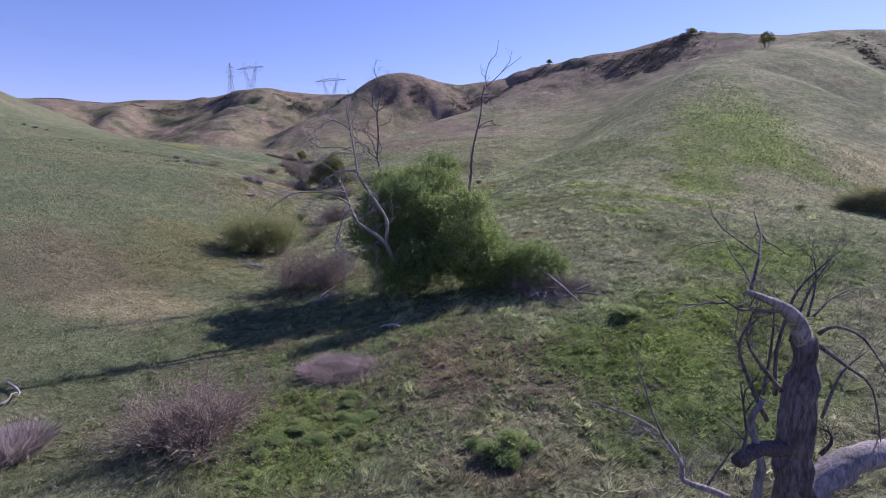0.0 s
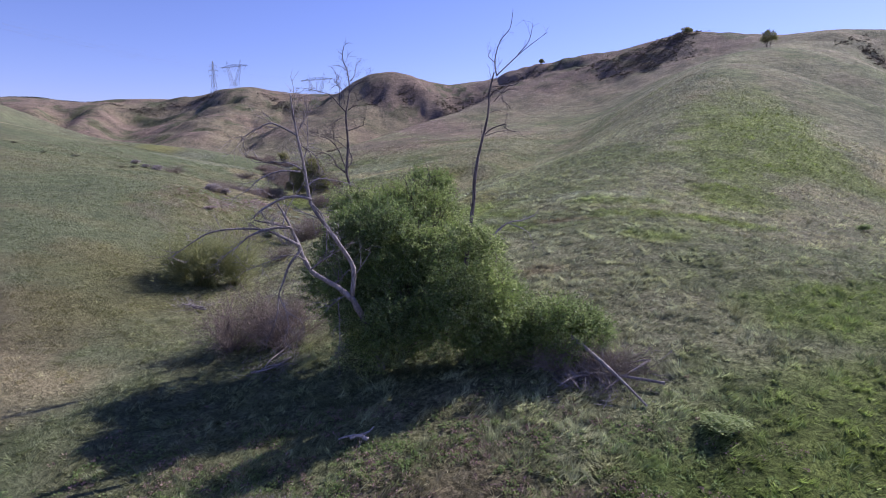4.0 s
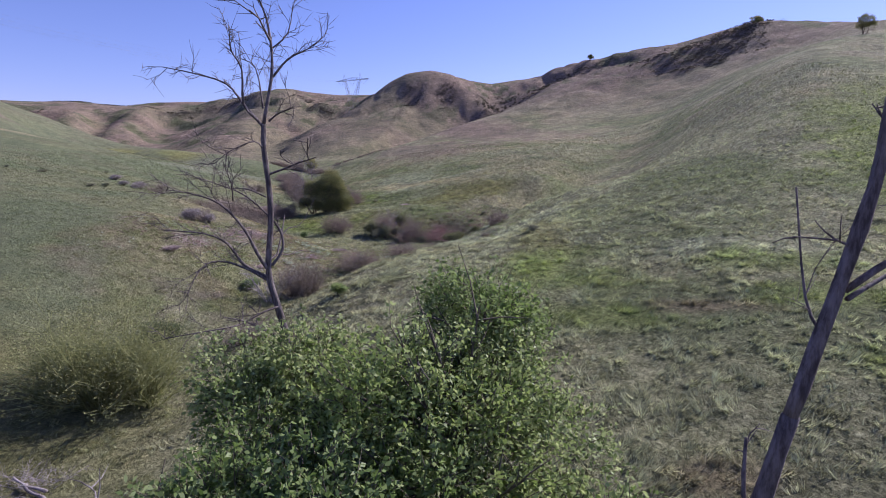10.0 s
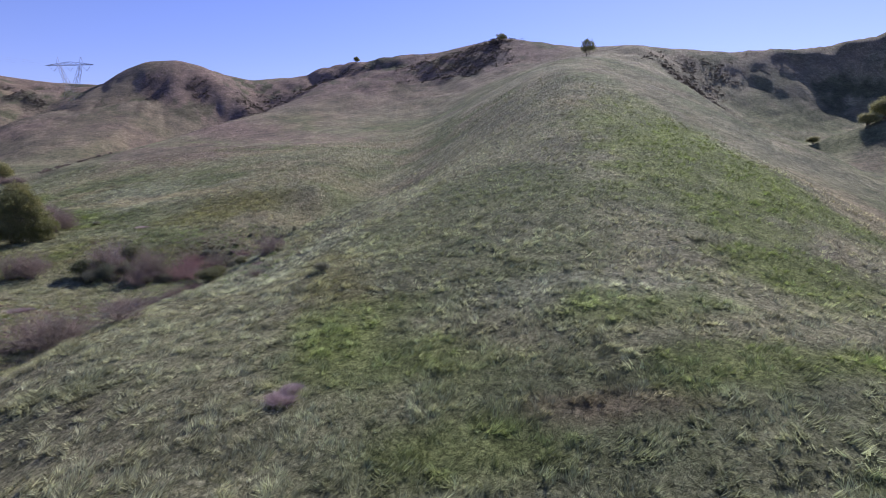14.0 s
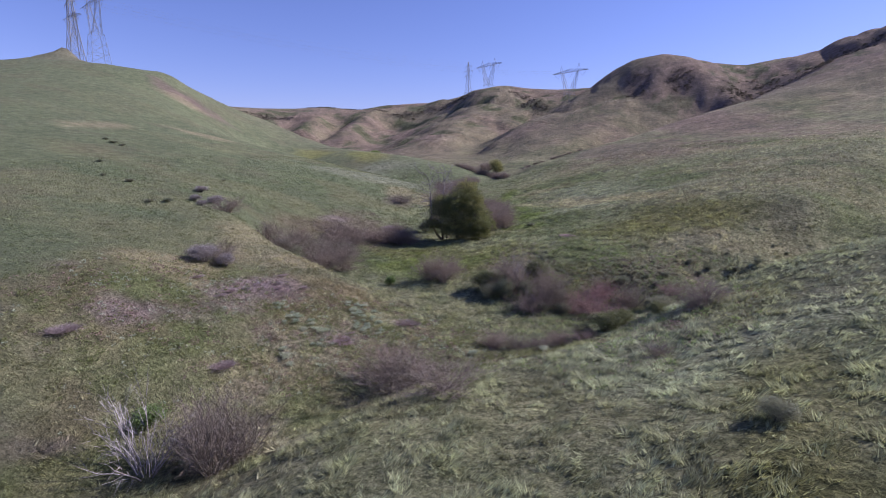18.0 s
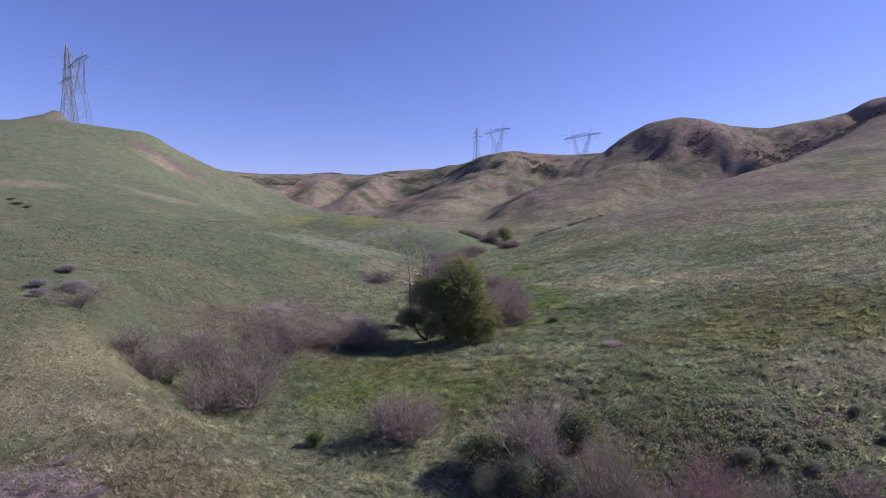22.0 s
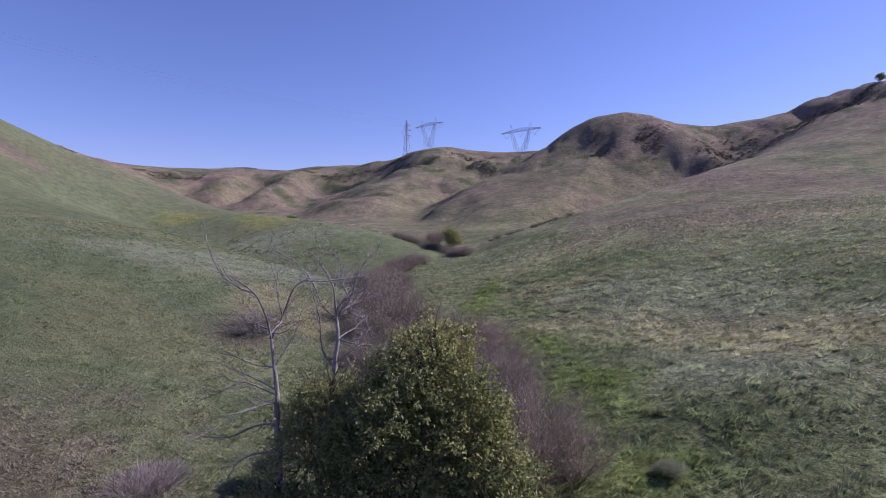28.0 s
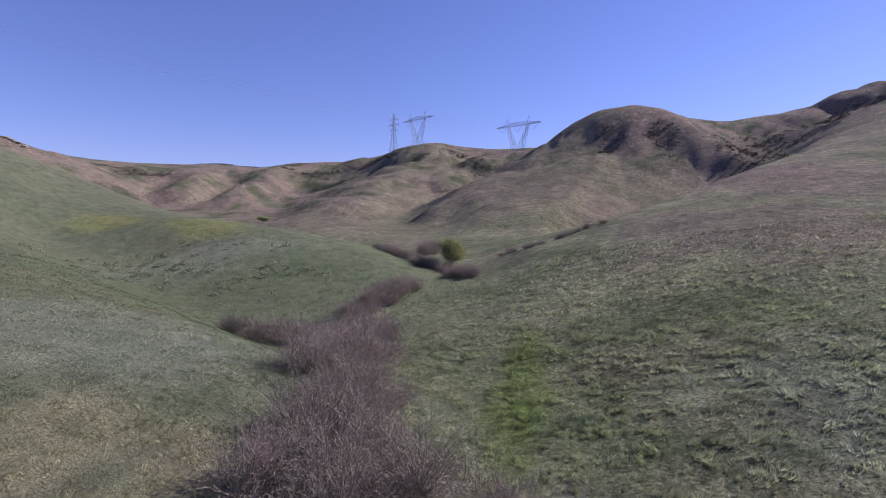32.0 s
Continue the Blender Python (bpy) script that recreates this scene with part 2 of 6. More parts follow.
def make_land():
    """Spreads a smooth surface over the landforms; gives a function of x and y arrays."""
    rows = []
    for name, line in LANDFORMS.items():
        far = name in ("rim", "beyond")
        for x, y, z in spaced(line, 300 if far else 9):
            if all((x - a) ** 2 + (y - b) ** 2 > 6 for a, b, _ in rows):
                rows.append((x, y, z))
    p = np.array(rows)
    soft = 2.5

    def kernel(dx, dy):
        return np.sqrt(dx * dx + dy * dy + soft * soft)

    n = len(p)
    a = np.zeros((n + 3, n + 3))
    a[:n, :n] = kernel(p[:, None, 0] - p[None, :, 0], p[:, None, 1] - p[None, :, 1])
    a[:n, :n] -= np.eye(n) * 0.35
    a[:n, n:] = np.c_[np.ones(n), p[:, :2] / 100]
    a[n:, :n] = a[:n, n:].T
    w = np.linalg.solve(a, np.r_[p[:, 2], 0, 0, 0])

    def height(x, y):
        x, y = np.atleast_1d(np.asarray(x, float)), np.atleast_1d(np.asarray(y, float))
        z = w[n] + w[n + 1] * x / 100 + w[n + 2] * y / 100
        for k in range(n):
            z = z + w[k] * kernel(x - p[k, 0], y - p[k, 1])
        return z

    return height


land = make_land()

# ---- noise, plant cover and the ground sheet ----
def lattice(x, y, seed):
    """Smooth value noise in 0..1 with cells of one unit."""
    xi, yi = np.floor(x), np.floor(y)
    u, v = x - xi, y - yi
    u, v = u * u * (3 - 2 * u), v * v * (3 - 2 * v)

    def h(a, b):
        s = np.sin(a * 127.1 + b * 311.7 + seed * 74.7) * 43758.5453
        return s - np.floor(s)

    return (h(xi, yi) * (1 - u) + h(xi + 1, yi) * u) * (1 - v) + (h(xi, yi + 1) * (1 - u) + h(xi + 1, yi + 1) * u) * v


def rough(x, y, size, seed, octaves=4):
    total, amp, norm = 0.0, 1.0, 0.0
    for k in range(octaves):
        a = 0.6 + k * 1.1
        total = total + amp * lattice((x * math.cos(a) - y * math.sin(a)) / size, (x * math.sin(a) + y * math.cos(a)) / size, seed + k)
        norm, amp, size = norm + amp, amp * 0.55, size * 0.5
    return total / norm


def step(a, b, v):
    k = np.clip((v - a) / (b - a), 0, 1)
    return k * k * (3 - 2 * k)


def ground(x, y):
    """The land with hummocks and wash marks."""
    x, y = np.atleast_1d(np.asarray(x, float)), np.atleast_1d(np.asarray(y, float))
    far = step(150, 420, np.hypot(x, y - 80))
    z = land(x, y)
    z = z + (rough(x, y, 9, 3) - 0.5) * 0.55 * (1 - far) + (rough(x, y, 1.6, 9, 3) - 0.5) * 0.22 * (1 - far)
    f = np.flatnonzero(far > 0.02)
    if len(f):
        a, b, k = x[f], y[f], far[f]
        base = land(a, b)
        steep = np.hypot(land(a + 6, b) - base, land(a, b + 6) - base) / 6
        z[f] += folds(a, b) * k * (1 + 0.3 * step(450, 530, b)) * (1 - 0.3 * patch(a, b, 0, 440, 70, 50)) * (0.15 + 0.85 * step(0.12, 0.4, steep))
    return z


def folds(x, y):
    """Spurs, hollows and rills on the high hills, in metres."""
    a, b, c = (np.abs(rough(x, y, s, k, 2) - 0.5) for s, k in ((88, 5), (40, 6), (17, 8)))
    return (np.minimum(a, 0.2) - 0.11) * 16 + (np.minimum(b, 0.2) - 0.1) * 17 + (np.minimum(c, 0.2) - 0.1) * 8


def gz(x, y):
    return float(ground(x, y)[0])


def patch(x, y, cx, cy, rx, ry, turn=0.0, edge=0.5):
    """1 inside a patch of plants with a ragged edge, 0 outside."""
    c, s = math.cos(radians(turn)), math.sin(radians(turn))
    u, v = ((x - cx) * c + (y - cy) * s) / rx, (-(x - cx) * s + (y - cy) * c) / ry
    return 1 - step(1 - edge, 1 + edge, np.sqrt(u * u + v * v) + (rough(x, y, 3.5, 31) - 0.5) * 1.3)


STRAW, GREY, GREEN, BRIGHT = (0.31, 0.272, 0.188), (0.25, 0.248, 0.158), (0.156, 0.179, 0.092), (0.168, 0.21, 0.058)
SOIL, ROSE, MAUVE, DARK, YELLOW = (0.21, 0.16, 0.115), (0.236, 0.171, 0.156), (0.31, 0.235, 0.255), (0.09, 0.105, 0.06), (0.42, 0.38, 0.06)
BRIGHT_PATCHES = [(21, 28.5, 6.5, 3.5, 35), (-12, 163, 2.2, 5, -15), (-18, 176, 2, 4, 30), (55, 94, 7, 13, -35), (49, 83, 4.5, 6, -20), (28.6, 41, 6, 4.5, 20), (22.5, 32, 6, 3.2, 20), (74, 116, 11, 26, -38), (42.9, 71.9, 4.5, 5.0, -9), (13.3, 75.3, 5.4, 3.7, -39), (13.1, 67.0, 3.4, 1.8, -31), (24.6, 56.2, 2.8, 1.7, -23), (16.4, 27.6, 3.4, 4.3, -11), (67.4, 104.0, 12.9, 14, 3), (-14.2, 164.6, 2.2, 6.2, -9), (-11.5, 154.4, 3.3, 2.1, -1), (-26.8, 195.2, 1.7, 13.8, 3), (-19.9, 177.4, 1.6, 2.2, 4), (-17.4, 131.7, 7.7, 5.3, 13), (13.7, 80.4, 3.5, 3.8, -5), (-3.6, 22.5, 3.5, 4.6, -12)]
PALE_PATCHES = [(-241, 376, 12, 3, 20), (-31.9, 118.0, 5.7, 4.4, 88), (-114.0, 155.3, 9, 4.5, 104), (-106.7, 184.2, 8, 5, 0), (-160, 224, 8, 5, 20), (-37.8, 175.3, 0.7, 3.3, 38), (-44.0, 174.8, 3.6, 4.1, 40), (-20.0, 42.4, 5.1, 4.5, 16), (-112, 186, 8, 3, 30), (90.8, 89.2, 5.0, 10, 0), (88, 92, 8, 14, -40), (-0.0, 172.8, 17.4, 4.6, -32), (-26.5, 113, 5, 2.6, 50), (-29.5, 103.5, 4.5, 3, 20), (-38, 175, 1.8, 5, 30), (-25, 116, 4, 2.2, 80), (-38.5, 172, 2, 3, 20)]
ROSE_PATCHES = [(13.9, 291.6, 58.6, 16, -70), (22.3, 291.9, 60.5, 16, -55), (0.7, 240.7, 24.7, 15.2, -49), (129, 135, 5, 13, 0), (24, 448, 14, 10, 40), (-236, 500, 20, 14, 0), (-266, 470, 18, 16, 30), (-37, 145, 4, 7, 15), (-40.5, 168, 2.5, 5, 20), (-6.5, 131, 5, 2.5, 10)]
SOIL_PATCHES = [(19.5, 65.8, 2.9, 1.2, -33), (5.0, 27.0, 6.5, 3.7, -16), (-29.0, 51.0, 6.6, 13.5, 37), (4.4, 18.1, 3.2, 1.5, -11), (-19.6, 111.6, 5.7, 3.4, 54), (-38.9, 138.0, 6.1, 3.2, 63), (13.2, 52.5, 2.2, 1.1, -17)]
MAUVE_PATCHES = [(-22.9, 108.4, 3.6, 1.3, 64), (-22.6, 107.6, 3.5, 1.5, 69), (-24.6, 95.2, 2.0, 1.1, 57), (-16.9, 23.6, 0.9, 1.7, 2), (-40.3, 144.3, 2.8, 1.5, 57), (-40.7, 168.0, 1.2, 1.6, 36), (-2.6, 28.5, 2.6, 1.5, 0), (-22.4, 107.5, 3.2, 2.2, 60), (-22, 103.4, 2, 1.4, 30), (-13.2, 106.1, 1.6, 0.9, 20), (-10.8, 111.7, 1.4, 0.8, 20)]
SWARD_PATCHES = [(77.2, 112.2, 12, 6, 40), (66.1, 91.8, 12, 6, 30), (66.6, 83.9, 9, 5, 10), (43.7, 73.8, 7, 3.5, 0), (27.4, 64.9, 5, 2, -15), (35.4, 61.3, 5, 2.2, -20), (26.9, 72.1, 5, 2.4, -20)]
GREY_PATCHES = [(-54, 183, 17, 7, 30), (-13, 161, 8, 1.5, 46), (-3, 170, 8, 1.5, 38), (9, 174, 8, 1.5, 0), (-4.4, 185, 10, 14, 20), (14, 99, 4.5, 8, -10), (16, 109, 4, 6, -20), (-84.2, 234.5, 15.9, 7.5, 40), (-4.0, 167.7, 6.4, 5.5, -16), (26.8, 74.4, 5.8, 3.2, -30), (10, 104, 5, 7, 0), (6.5, 107, 3.5, 3, 20), (12, 118, 3, 5, -20)]
MEADOW_PATCHES = [(18, 30, 8, 5, 30), (15, 22.5, 6, 4, 20), (31, 39, 9, 5, 30), (12, 25.5, 4, 3, 0)]
OLIVE_PATCHES = [(15, 95, 3, 7, -10), (14, 86, 2.6, 4, 10), (11, 156, 6, 5, 20), (3, 128, 4, 4, 0), (-22, 62, 9, 12, 20), (15.5, 113, 3, 6, -15), (3, 109.5, 5, 2.5, 20), (-13, 134, 9, 6, 10), (8, 147, 10, 5, 20), (16, 152, 8, 5, 20), (-22, 136, 6, 4, 0)]
LUSH_PATCHES = [(-6, 157, 6, 4, 10), (-13, 171, 4, 7, 20), (9, 158, 9, 6, 20), (2, 135, 6, 4, 0), (45, 53, 10, 5, 30), (33, 36, 6, 4, 10), (8, 146, 9, 4, 20), (14, 152, 8, 4, 20), (3, 137, 6, 3.5, 10), (-1, 143, 7, 5, 20), (-4, 149, 6, 3.5, 30), (-3.6, 22.5, 4, 4, 0), (16.5, 21, 5, 3, 30), (24.5, 27.5, 6, 3.5, 30), (12.5, 18.5, 3, 2, 30), (-86, 222, 28, 11, 20), (-70, 236, 12, 6, 10)]
# dark rock and scrub, with shade painted in on steep faces such as (50, 420)
ROCK_SHADE_PATCHES = [(-11, 428, 7, 10, 0), (13, 425, 7, 12, 0), (50, 420, 13, 16, -20), (76, 425, 16, 9, 20), (110, 432, 18, 7, -20), (-88, 498, 9, 7, 0), (-112, 538, 11, 8, 0), (-99, 512, 8, 8, 0), (-228, 538, 16, 7, 20), (-198, 551, 20, 6, 0), (-250, 534, 10, 5, 0), (-176, 556, 16, 5, -10), (-335, 466, 20, 6, 30), (-352, 574, 22, 6, 0), (-300, 578, 22, 5, 0), (172, 358, 13, 20, -50), (152, 350, 9, 6, 0), (147, 386, 14, 7, 0), (187, 368, 9, 9, 0), (228, 236, 10, 16, 0), (190, 138, 18, 6, 35), (248, 160, 20, 6, 20), (6, 131, 7, 3, 30)]
BROWN_PATCHES = [(-159, 228, 12, 6, 20), (-331, 382, 5, 2.5, 20), (-171, 226, 10, 4, 0), (-161, 230, 8, 4, 0), (214, 200, 16, 4, 30), (105, 92, 9, 3, 40)]
YELLOW_PATCHES = [(-97, 250, 9, 5, -10), (-121, 249, 7, 5, 0)]


def west_slope(x, y):
    """1 on the smooth green hillside west of the creek, 0 elsewhere."""
    return step(-14, -46, x + (y - 150) * 0.15) * step(330, 240, y)


def cover(x, y):
    """The colour of the plants and soil at a place, with some hillside shade painted in."""
    col = np.zeros((len(x), 3))

    def lay(c, w):
        nonlocal col
        col = col * (1 - w[:, None]) + np.array(c) * w[:, None]

    d = np.hypot(x, y - 110)
    lay(GREY, np.ones(len(x)))
    lay(GREEN, step(0.42, 0.62, rough(x, y, 26, 11)) * 0.8)
    silver = patch(x, y, 22, 78, 30, 48, -35) * 0.7
    lay(STRAW, step(0.5, 0.68, rough(x, y, 14, 17)) * 0.55 * (1 - silver))
    lay((0.17, 0.197, 0.109), west_slope(x, y) * 0.85)
    lay((0.262, 0.245, 0.14), west_slope(x, y) * step(0.5, 0.68, rough(x, y * 2.2, 22, 19)) * 0.45)
    lay((0.192, 0.21, 0.128), step(-75, -120, x) * step(330, 260, y) * 0.6)
    lay(SOIL, step(0.56, 0.72, rough(x, y, 8, 23)) * 0.25 * (1 - silver))
    floor = patch(x, y, -18, 99, 15, 17, -20)
    lay((0.2, 0.2, 0.088), floor * 0.6)
    lay(SOIL, floor * step(0.5, 0.64, rough(x, y, 2.6, 93, 3)) * 0.5)
    lay((0.15, 0.185, 0.08), floor * step(0.5, 0.64, rough(x, y, 3.1, 97, 3)) * 0.5)
    lay(MAUVE, floor * step(0.54, 0.66, rough(x, y, 3.4, 91, 3)) * 0.35)
    lay(STRAW, floor * step(0.52, 0.66, rough(x, y, 4.5, 95, 3)) * 0.35)
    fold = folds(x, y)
    lay(ROSE, step(260, 420, y + 0.25 * np.abs(x)) * step(0.0, 0.36, rough(x, y, 60, 27)) * 0.85)
    lay(GREEN, step(250, 420, y) * step(0.52, 0.66, rough(x, y, 45, 29)) * 0.3)
    # far hills turn browner in the low folds, with more dark flecks there
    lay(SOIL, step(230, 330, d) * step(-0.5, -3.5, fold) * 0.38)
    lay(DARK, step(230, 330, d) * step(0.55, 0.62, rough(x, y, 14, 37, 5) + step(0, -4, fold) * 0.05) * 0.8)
    for rows, c, w in ((ROSE_PATCHES, ROSE, 0.55), (SOIL_PATCHES, SOIL, 0.65), (GREY_PATCHES, (0.3, 0.305, 0.222), 0.7), (ROCK_SHADE_PATCHES, (0.135, 0.105, 0.095), 0.55), (BROWN_PATCHES, ROSE, 0.7), (LUSH_PATCHES, GREEN, 0.5), (MEADOW_PATCHES, (0.12, 0.165, 0.048), 0.7), (OLIVE_PATCHES, (0.2, 0.19, 0.085), 0.65), (SWARD_PATCHES, BRIGHT, 0.7), (BRIGHT_PATCHES, BRIGHT, 0.6), (PALE_PATCHES, (0.375, 0.32, 0.205), 0.65), (MAUVE_PATCHES, MAUVE, 0.5), (YELLOW_PATCHES, YELLOW, 0.28)):
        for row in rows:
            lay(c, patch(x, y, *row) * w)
    return col


def nodes_of(name, rough_value=0.9, spec=0.2):
    m = bpy.data.materials.new(name)
    m.use_nodes = True
    t = m.node_tree
    b = t.nodes["Principled BSDF"]
    b.inputs["Roughness"].default_value = rough_value
    b.inputs["Specular IOR Level"].default_value = spec
    return m, t, b


def node(t, kind, links=(), **values):
    n = t.nodes.new(kind)
    for k, v in values.items():
        n.inputs[k.replace("_", " ")].default_value = v
    for src, dst in links:
        t.links.new(src, n.inputs[dst])
    return n


def noise_node(t, scale, detail=6.0, rough_value=0.6):
    co = t.nodes.new("ShaderNodeTexCoord")
    return node(t, "ShaderNodeTexNoise", [(co.outputs["Object"], "Vector")], Scale=scale, Detail=detail, Roughness=rough_value)


def ramp(t, src, a, b, lo=0.0, hi=1.0):
    n = node(t, "ShaderNodeMapRange", [(src, "Value")])
    n.inputs["From Min"].default_value, n.inputs["From Max"].default_value = a, b
    n.inputs["To Min"].default_value, n.inputs["To Max"].default_value = lo, hi
    return n.outputs["Result"]


def mixed(t, fac, a, b, blend="MIX"):
    n = t.nodes.new("ShaderNodeMix")
    n.data_type, n.blend_type = "RGBA", blend
    for v, k in ((fac, 0), (a, 6), (b, 7)):
        if isinstance(v, (tuple, list, float, int)):
            n.inputs[k].default_value = (*v, 1.0) if isinstance(v, (tuple, list)) else v
        else:
            t.links.new(v, n.inputs[k])
    return n.outputs[2]


def ground_material():
    m, t, b = nodes_of("ground_cover", 0.95, 0.1)
    att = t.nodes.new("ShaderNodeAttribute")
    att.attribute_name = "cover"
    fine, mid, tuft = noise_node(t, 4.5, 8, 0.72), noise_node(t, 0.55, 6, 0.65), noise_node(t, 1.7, 5, 0.7)
    fine.inputs["Distortion"].default_value = tuft.inputs["Distortion"].default_value = 0.9
    c = mixed(t, 1.0, att.outputs["Color"], mixed(t, ramp(t, fine.outputs["Fac"], 0.36, 0.64), (0.34, 0.35, 0.33), (1.6, 1.6, 1.58)), "MULTIPLY")
    c = mixed(t, 1.0, c, mixed(t, ramp(t, mid.outputs["Fac"], 0.35, 0.65), (0.72, 0.74, 0.7), (1.25, 1.22, 1.2)), "MULTIPLY")
    wide = noise_node(t, 0.11, 7, 0.7)
    c = mixed(t, 1.0, c, mixed(t, ramp(t, wide.outputs["Fac"], 0.38, 0.62), (0.76, 0.76, 0.78), (1.2, 1.18, 1.12)), "MULTIPLY")
    c = mixed(t, 1.0, c, mixed(t, ramp(t, tuft.outputs["Fac"], 0.38, 0.6), (0.66, 0.68, 0.61), (1.22, 1.22, 1.22)), "MULTIPLY")
    calm = t.nodes.new("ShaderNodeAttribute")
    calm.attribute_name = "calm"
    even = mixed(t, ramp(t, mid.outputs["Fac"], 0.35, 0.65), (0.8, 0.81, 0.79), (1.14, 1.13, 1.12))
    even = mixed(t, 1.0, att.outputs["Color"], even, "MULTIPLY")
    c = mixed(t, ramp(t, calm.outputs["Fac"], 0.0, 1.0, 0.0, 0.7), c, even)
    t.links.new(c, b.inputs["Base Color"])
    high = mixed(t, 0.45, fine.outputs["Fac"], tuft.outputs["Fac"])
    bump = node(t, "ShaderNodeBump", [(high, "Height")], Strength=1.0, Distance=0.9)
    t.links.new(bump.outputs["Normal"], b.inputs["Normal"])
    return m


def mesh_of(name, verts, faces):
    """A mesh from an array of points and an array of faces that all have as many corners."""
    verts, faces = np.asarray(verts, np.float32), np.asarray(faces, np.int32)
    me = bpy.data.meshes.new(name)
    me.vertices.add(len(verts))
    me.vertices.foreach_set("co", verts.ravel())
    n, k = faces.shape
    me.loops.add(n * k)
    me.loops.foreach_set("vertex_index", faces.ravel())
    me.polygons.add(n)
    me.polygons.foreach_set("loop_start", np.arange(0, n * k, k, dtype=np.int32))
    me.update(calc_edges=True)
    return me


def colour(me, name, rgb):
    a = me.color_attributes.new(name, "FLOAT_COLOR", "POINT")
    a.data.foreach_set("color", np.c_[rgb, np.ones(len(rgb))].astype(np.float32).ravel())


def widening(lo, hi, a, b, near, growth, most):
    """Grid lines: close together from a to b, wider apart towards lo and hi."""
    mid = list(np.arange(a, b, near))

    def onward(start, way, end):
        out, s = [start], near
        while abs(out[-1]) < abs(end):
            s = min(s * growth, most) if abs(out[-1]) < 610 else s * 1.2
            out.append(out[-1] + way * s)
        return out

    up, down = onward(b, 1, hi), onward(a, -1, lo)
    return np.array(down[:0:-1] + mid + up)


GROUND_MAT = ground_material()


def ground_sheet():
    gx, gy = widening(-1500, 1500, -55, 60, 0.75, 1.035, 4.5), widening(-400, 1700, 8, 210, 0.75, 1.035, 4.5)
    X, Y = np.meshgrid(gx, gy)
    x, y = X.ravel(), Y.ravel()
    nx, ny = len(gx), len(gy)
    i = (np.arange(ny - 1)[:, None] * nx + np.arange(nx - 1)[None, :]).ravel()
    me = mesh_of("ground", np.c_[x, y, ground(x, y)], np.c_[i, i + 1, i + nx + 1, i + nx])
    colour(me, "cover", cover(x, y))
    colour(me, "calm", np.repeat(west_slope(x, y)[:, None], 3, 1))
    me.polygons.foreach_set("use_smooth", np.ones(len(me.polygons), bool))
    me.materials.append(GROUND_MAT)
    tagged(new("ground", me), "hilly pasture of green and straw-coloured grass", "ground", kind="structure")
    print("ground", nx, ny)


ground_sheet()

# ---- materials of bark, leaves, twigs and steel ----
def bark_material(name, pale, dark, scale=3.0):
    m, t, b = nodes_of(name, 0.85, 0.25)
    co = t.nodes.new("ShaderNodeTexCoord")
    mp = node(t, "ShaderNodeMapping", [(co.outputs["Object"], "Vector")])
    mp.inputs["Scale"].default_value = (scale * 3, scale * 3, scale * 0.7)
    n = node(t, "ShaderNodeTexNoise", [(mp.outputs["Vector"], "Vector")], Scale=1.6, Detail=9.0, Roughness=0.7)
    big = noise_node(t, 0.6, 4)
    c = mixed(t, ramp(t, n.outputs["Fac"], 0.38, 0.62), dark, pale)
    c = mixed(t, ramp(t, big.outputs["Fac"], 0.5, 0.62, 0.0, 0.6), c, tuple(0.55 * v for v in dark))
    t.links.new(c, b.inputs["Base Color"])
    bump = node(t, "ShaderNodeBump", [(n.outputs["Fac"], "Height")], Strength=0.8, Distance=0.04)
    t.links.new(bump.outputs["Normal"], b.inputs["Normal"])
    return m


def leaf_material(name, a, b_col, c_col, gloss=0.5, thin=0.35):
    """Leaves whose colour changes from leaf to leaf; some of the light comes through."""
    m, t, b = nodes_of(name, gloss, 0.35)
    geo = t.nodes.new("ShaderNodeNewGeometry")
    big = noise_node(t, 0.35, 3)
    c = mixed(t, geo.outputs["Random Per Island"], a, b_col)
    c = mixed(t, ramp(t, big.outputs["Fac"], 0.4, 0.65, 0.0, 0.7), c, c_col)
    one = t.nodes.new("ShaderNodeObjectInfo")
    c = mixed(t, 1.0, c, mixed(t, one.outputs["Random"], (0.72, 0.76, 0.7), (1.15, 1.08, 1.05)), "MULTIPLY")
    t.links.new(c, b.inputs["Base Color"])
    tr = t.nodes.new("ShaderNodeBsdfTranslucent")
    t.links.new(c, tr.inputs["Color"])
    mix = t.nodes.new("ShaderNodeMixShader")
    mix.inputs[0].default_value = thin
    t.links.new(b.outputs[0], mix.inputs[1])
    t.links.new(tr.outputs[0], mix.inputs[2])
    t.links.new(mix.outputs[0], t.nodes["Material Output"].inputs["Surface"])
    return m


def grass_material():
    m, t, b = nodes_of("grass_blades", 0.6, 0.3)
    att = t.nodes.new("ShaderNodeAttribute")
    att.attribute_name = "cover"
    t.links.new(att.outputs["Color"], b.inputs["Base Color"])
    tr = t.nodes.new("ShaderNodeBsdfTranslucent")
    t.links.new(att.outputs["Color"], tr.inputs["Color"])
    mix = t.nodes.new("ShaderNodeMixShader")
    mix.inputs[0].default_value = 0.45
    t.links.new(b.outputs[0], mix.inputs[1])
    t.links.new(tr.outputs[0], mix.inputs[2])
    t.links.new(mix.outputs[0], t.nodes["Material Output"].inputs["Surface"])
    return m


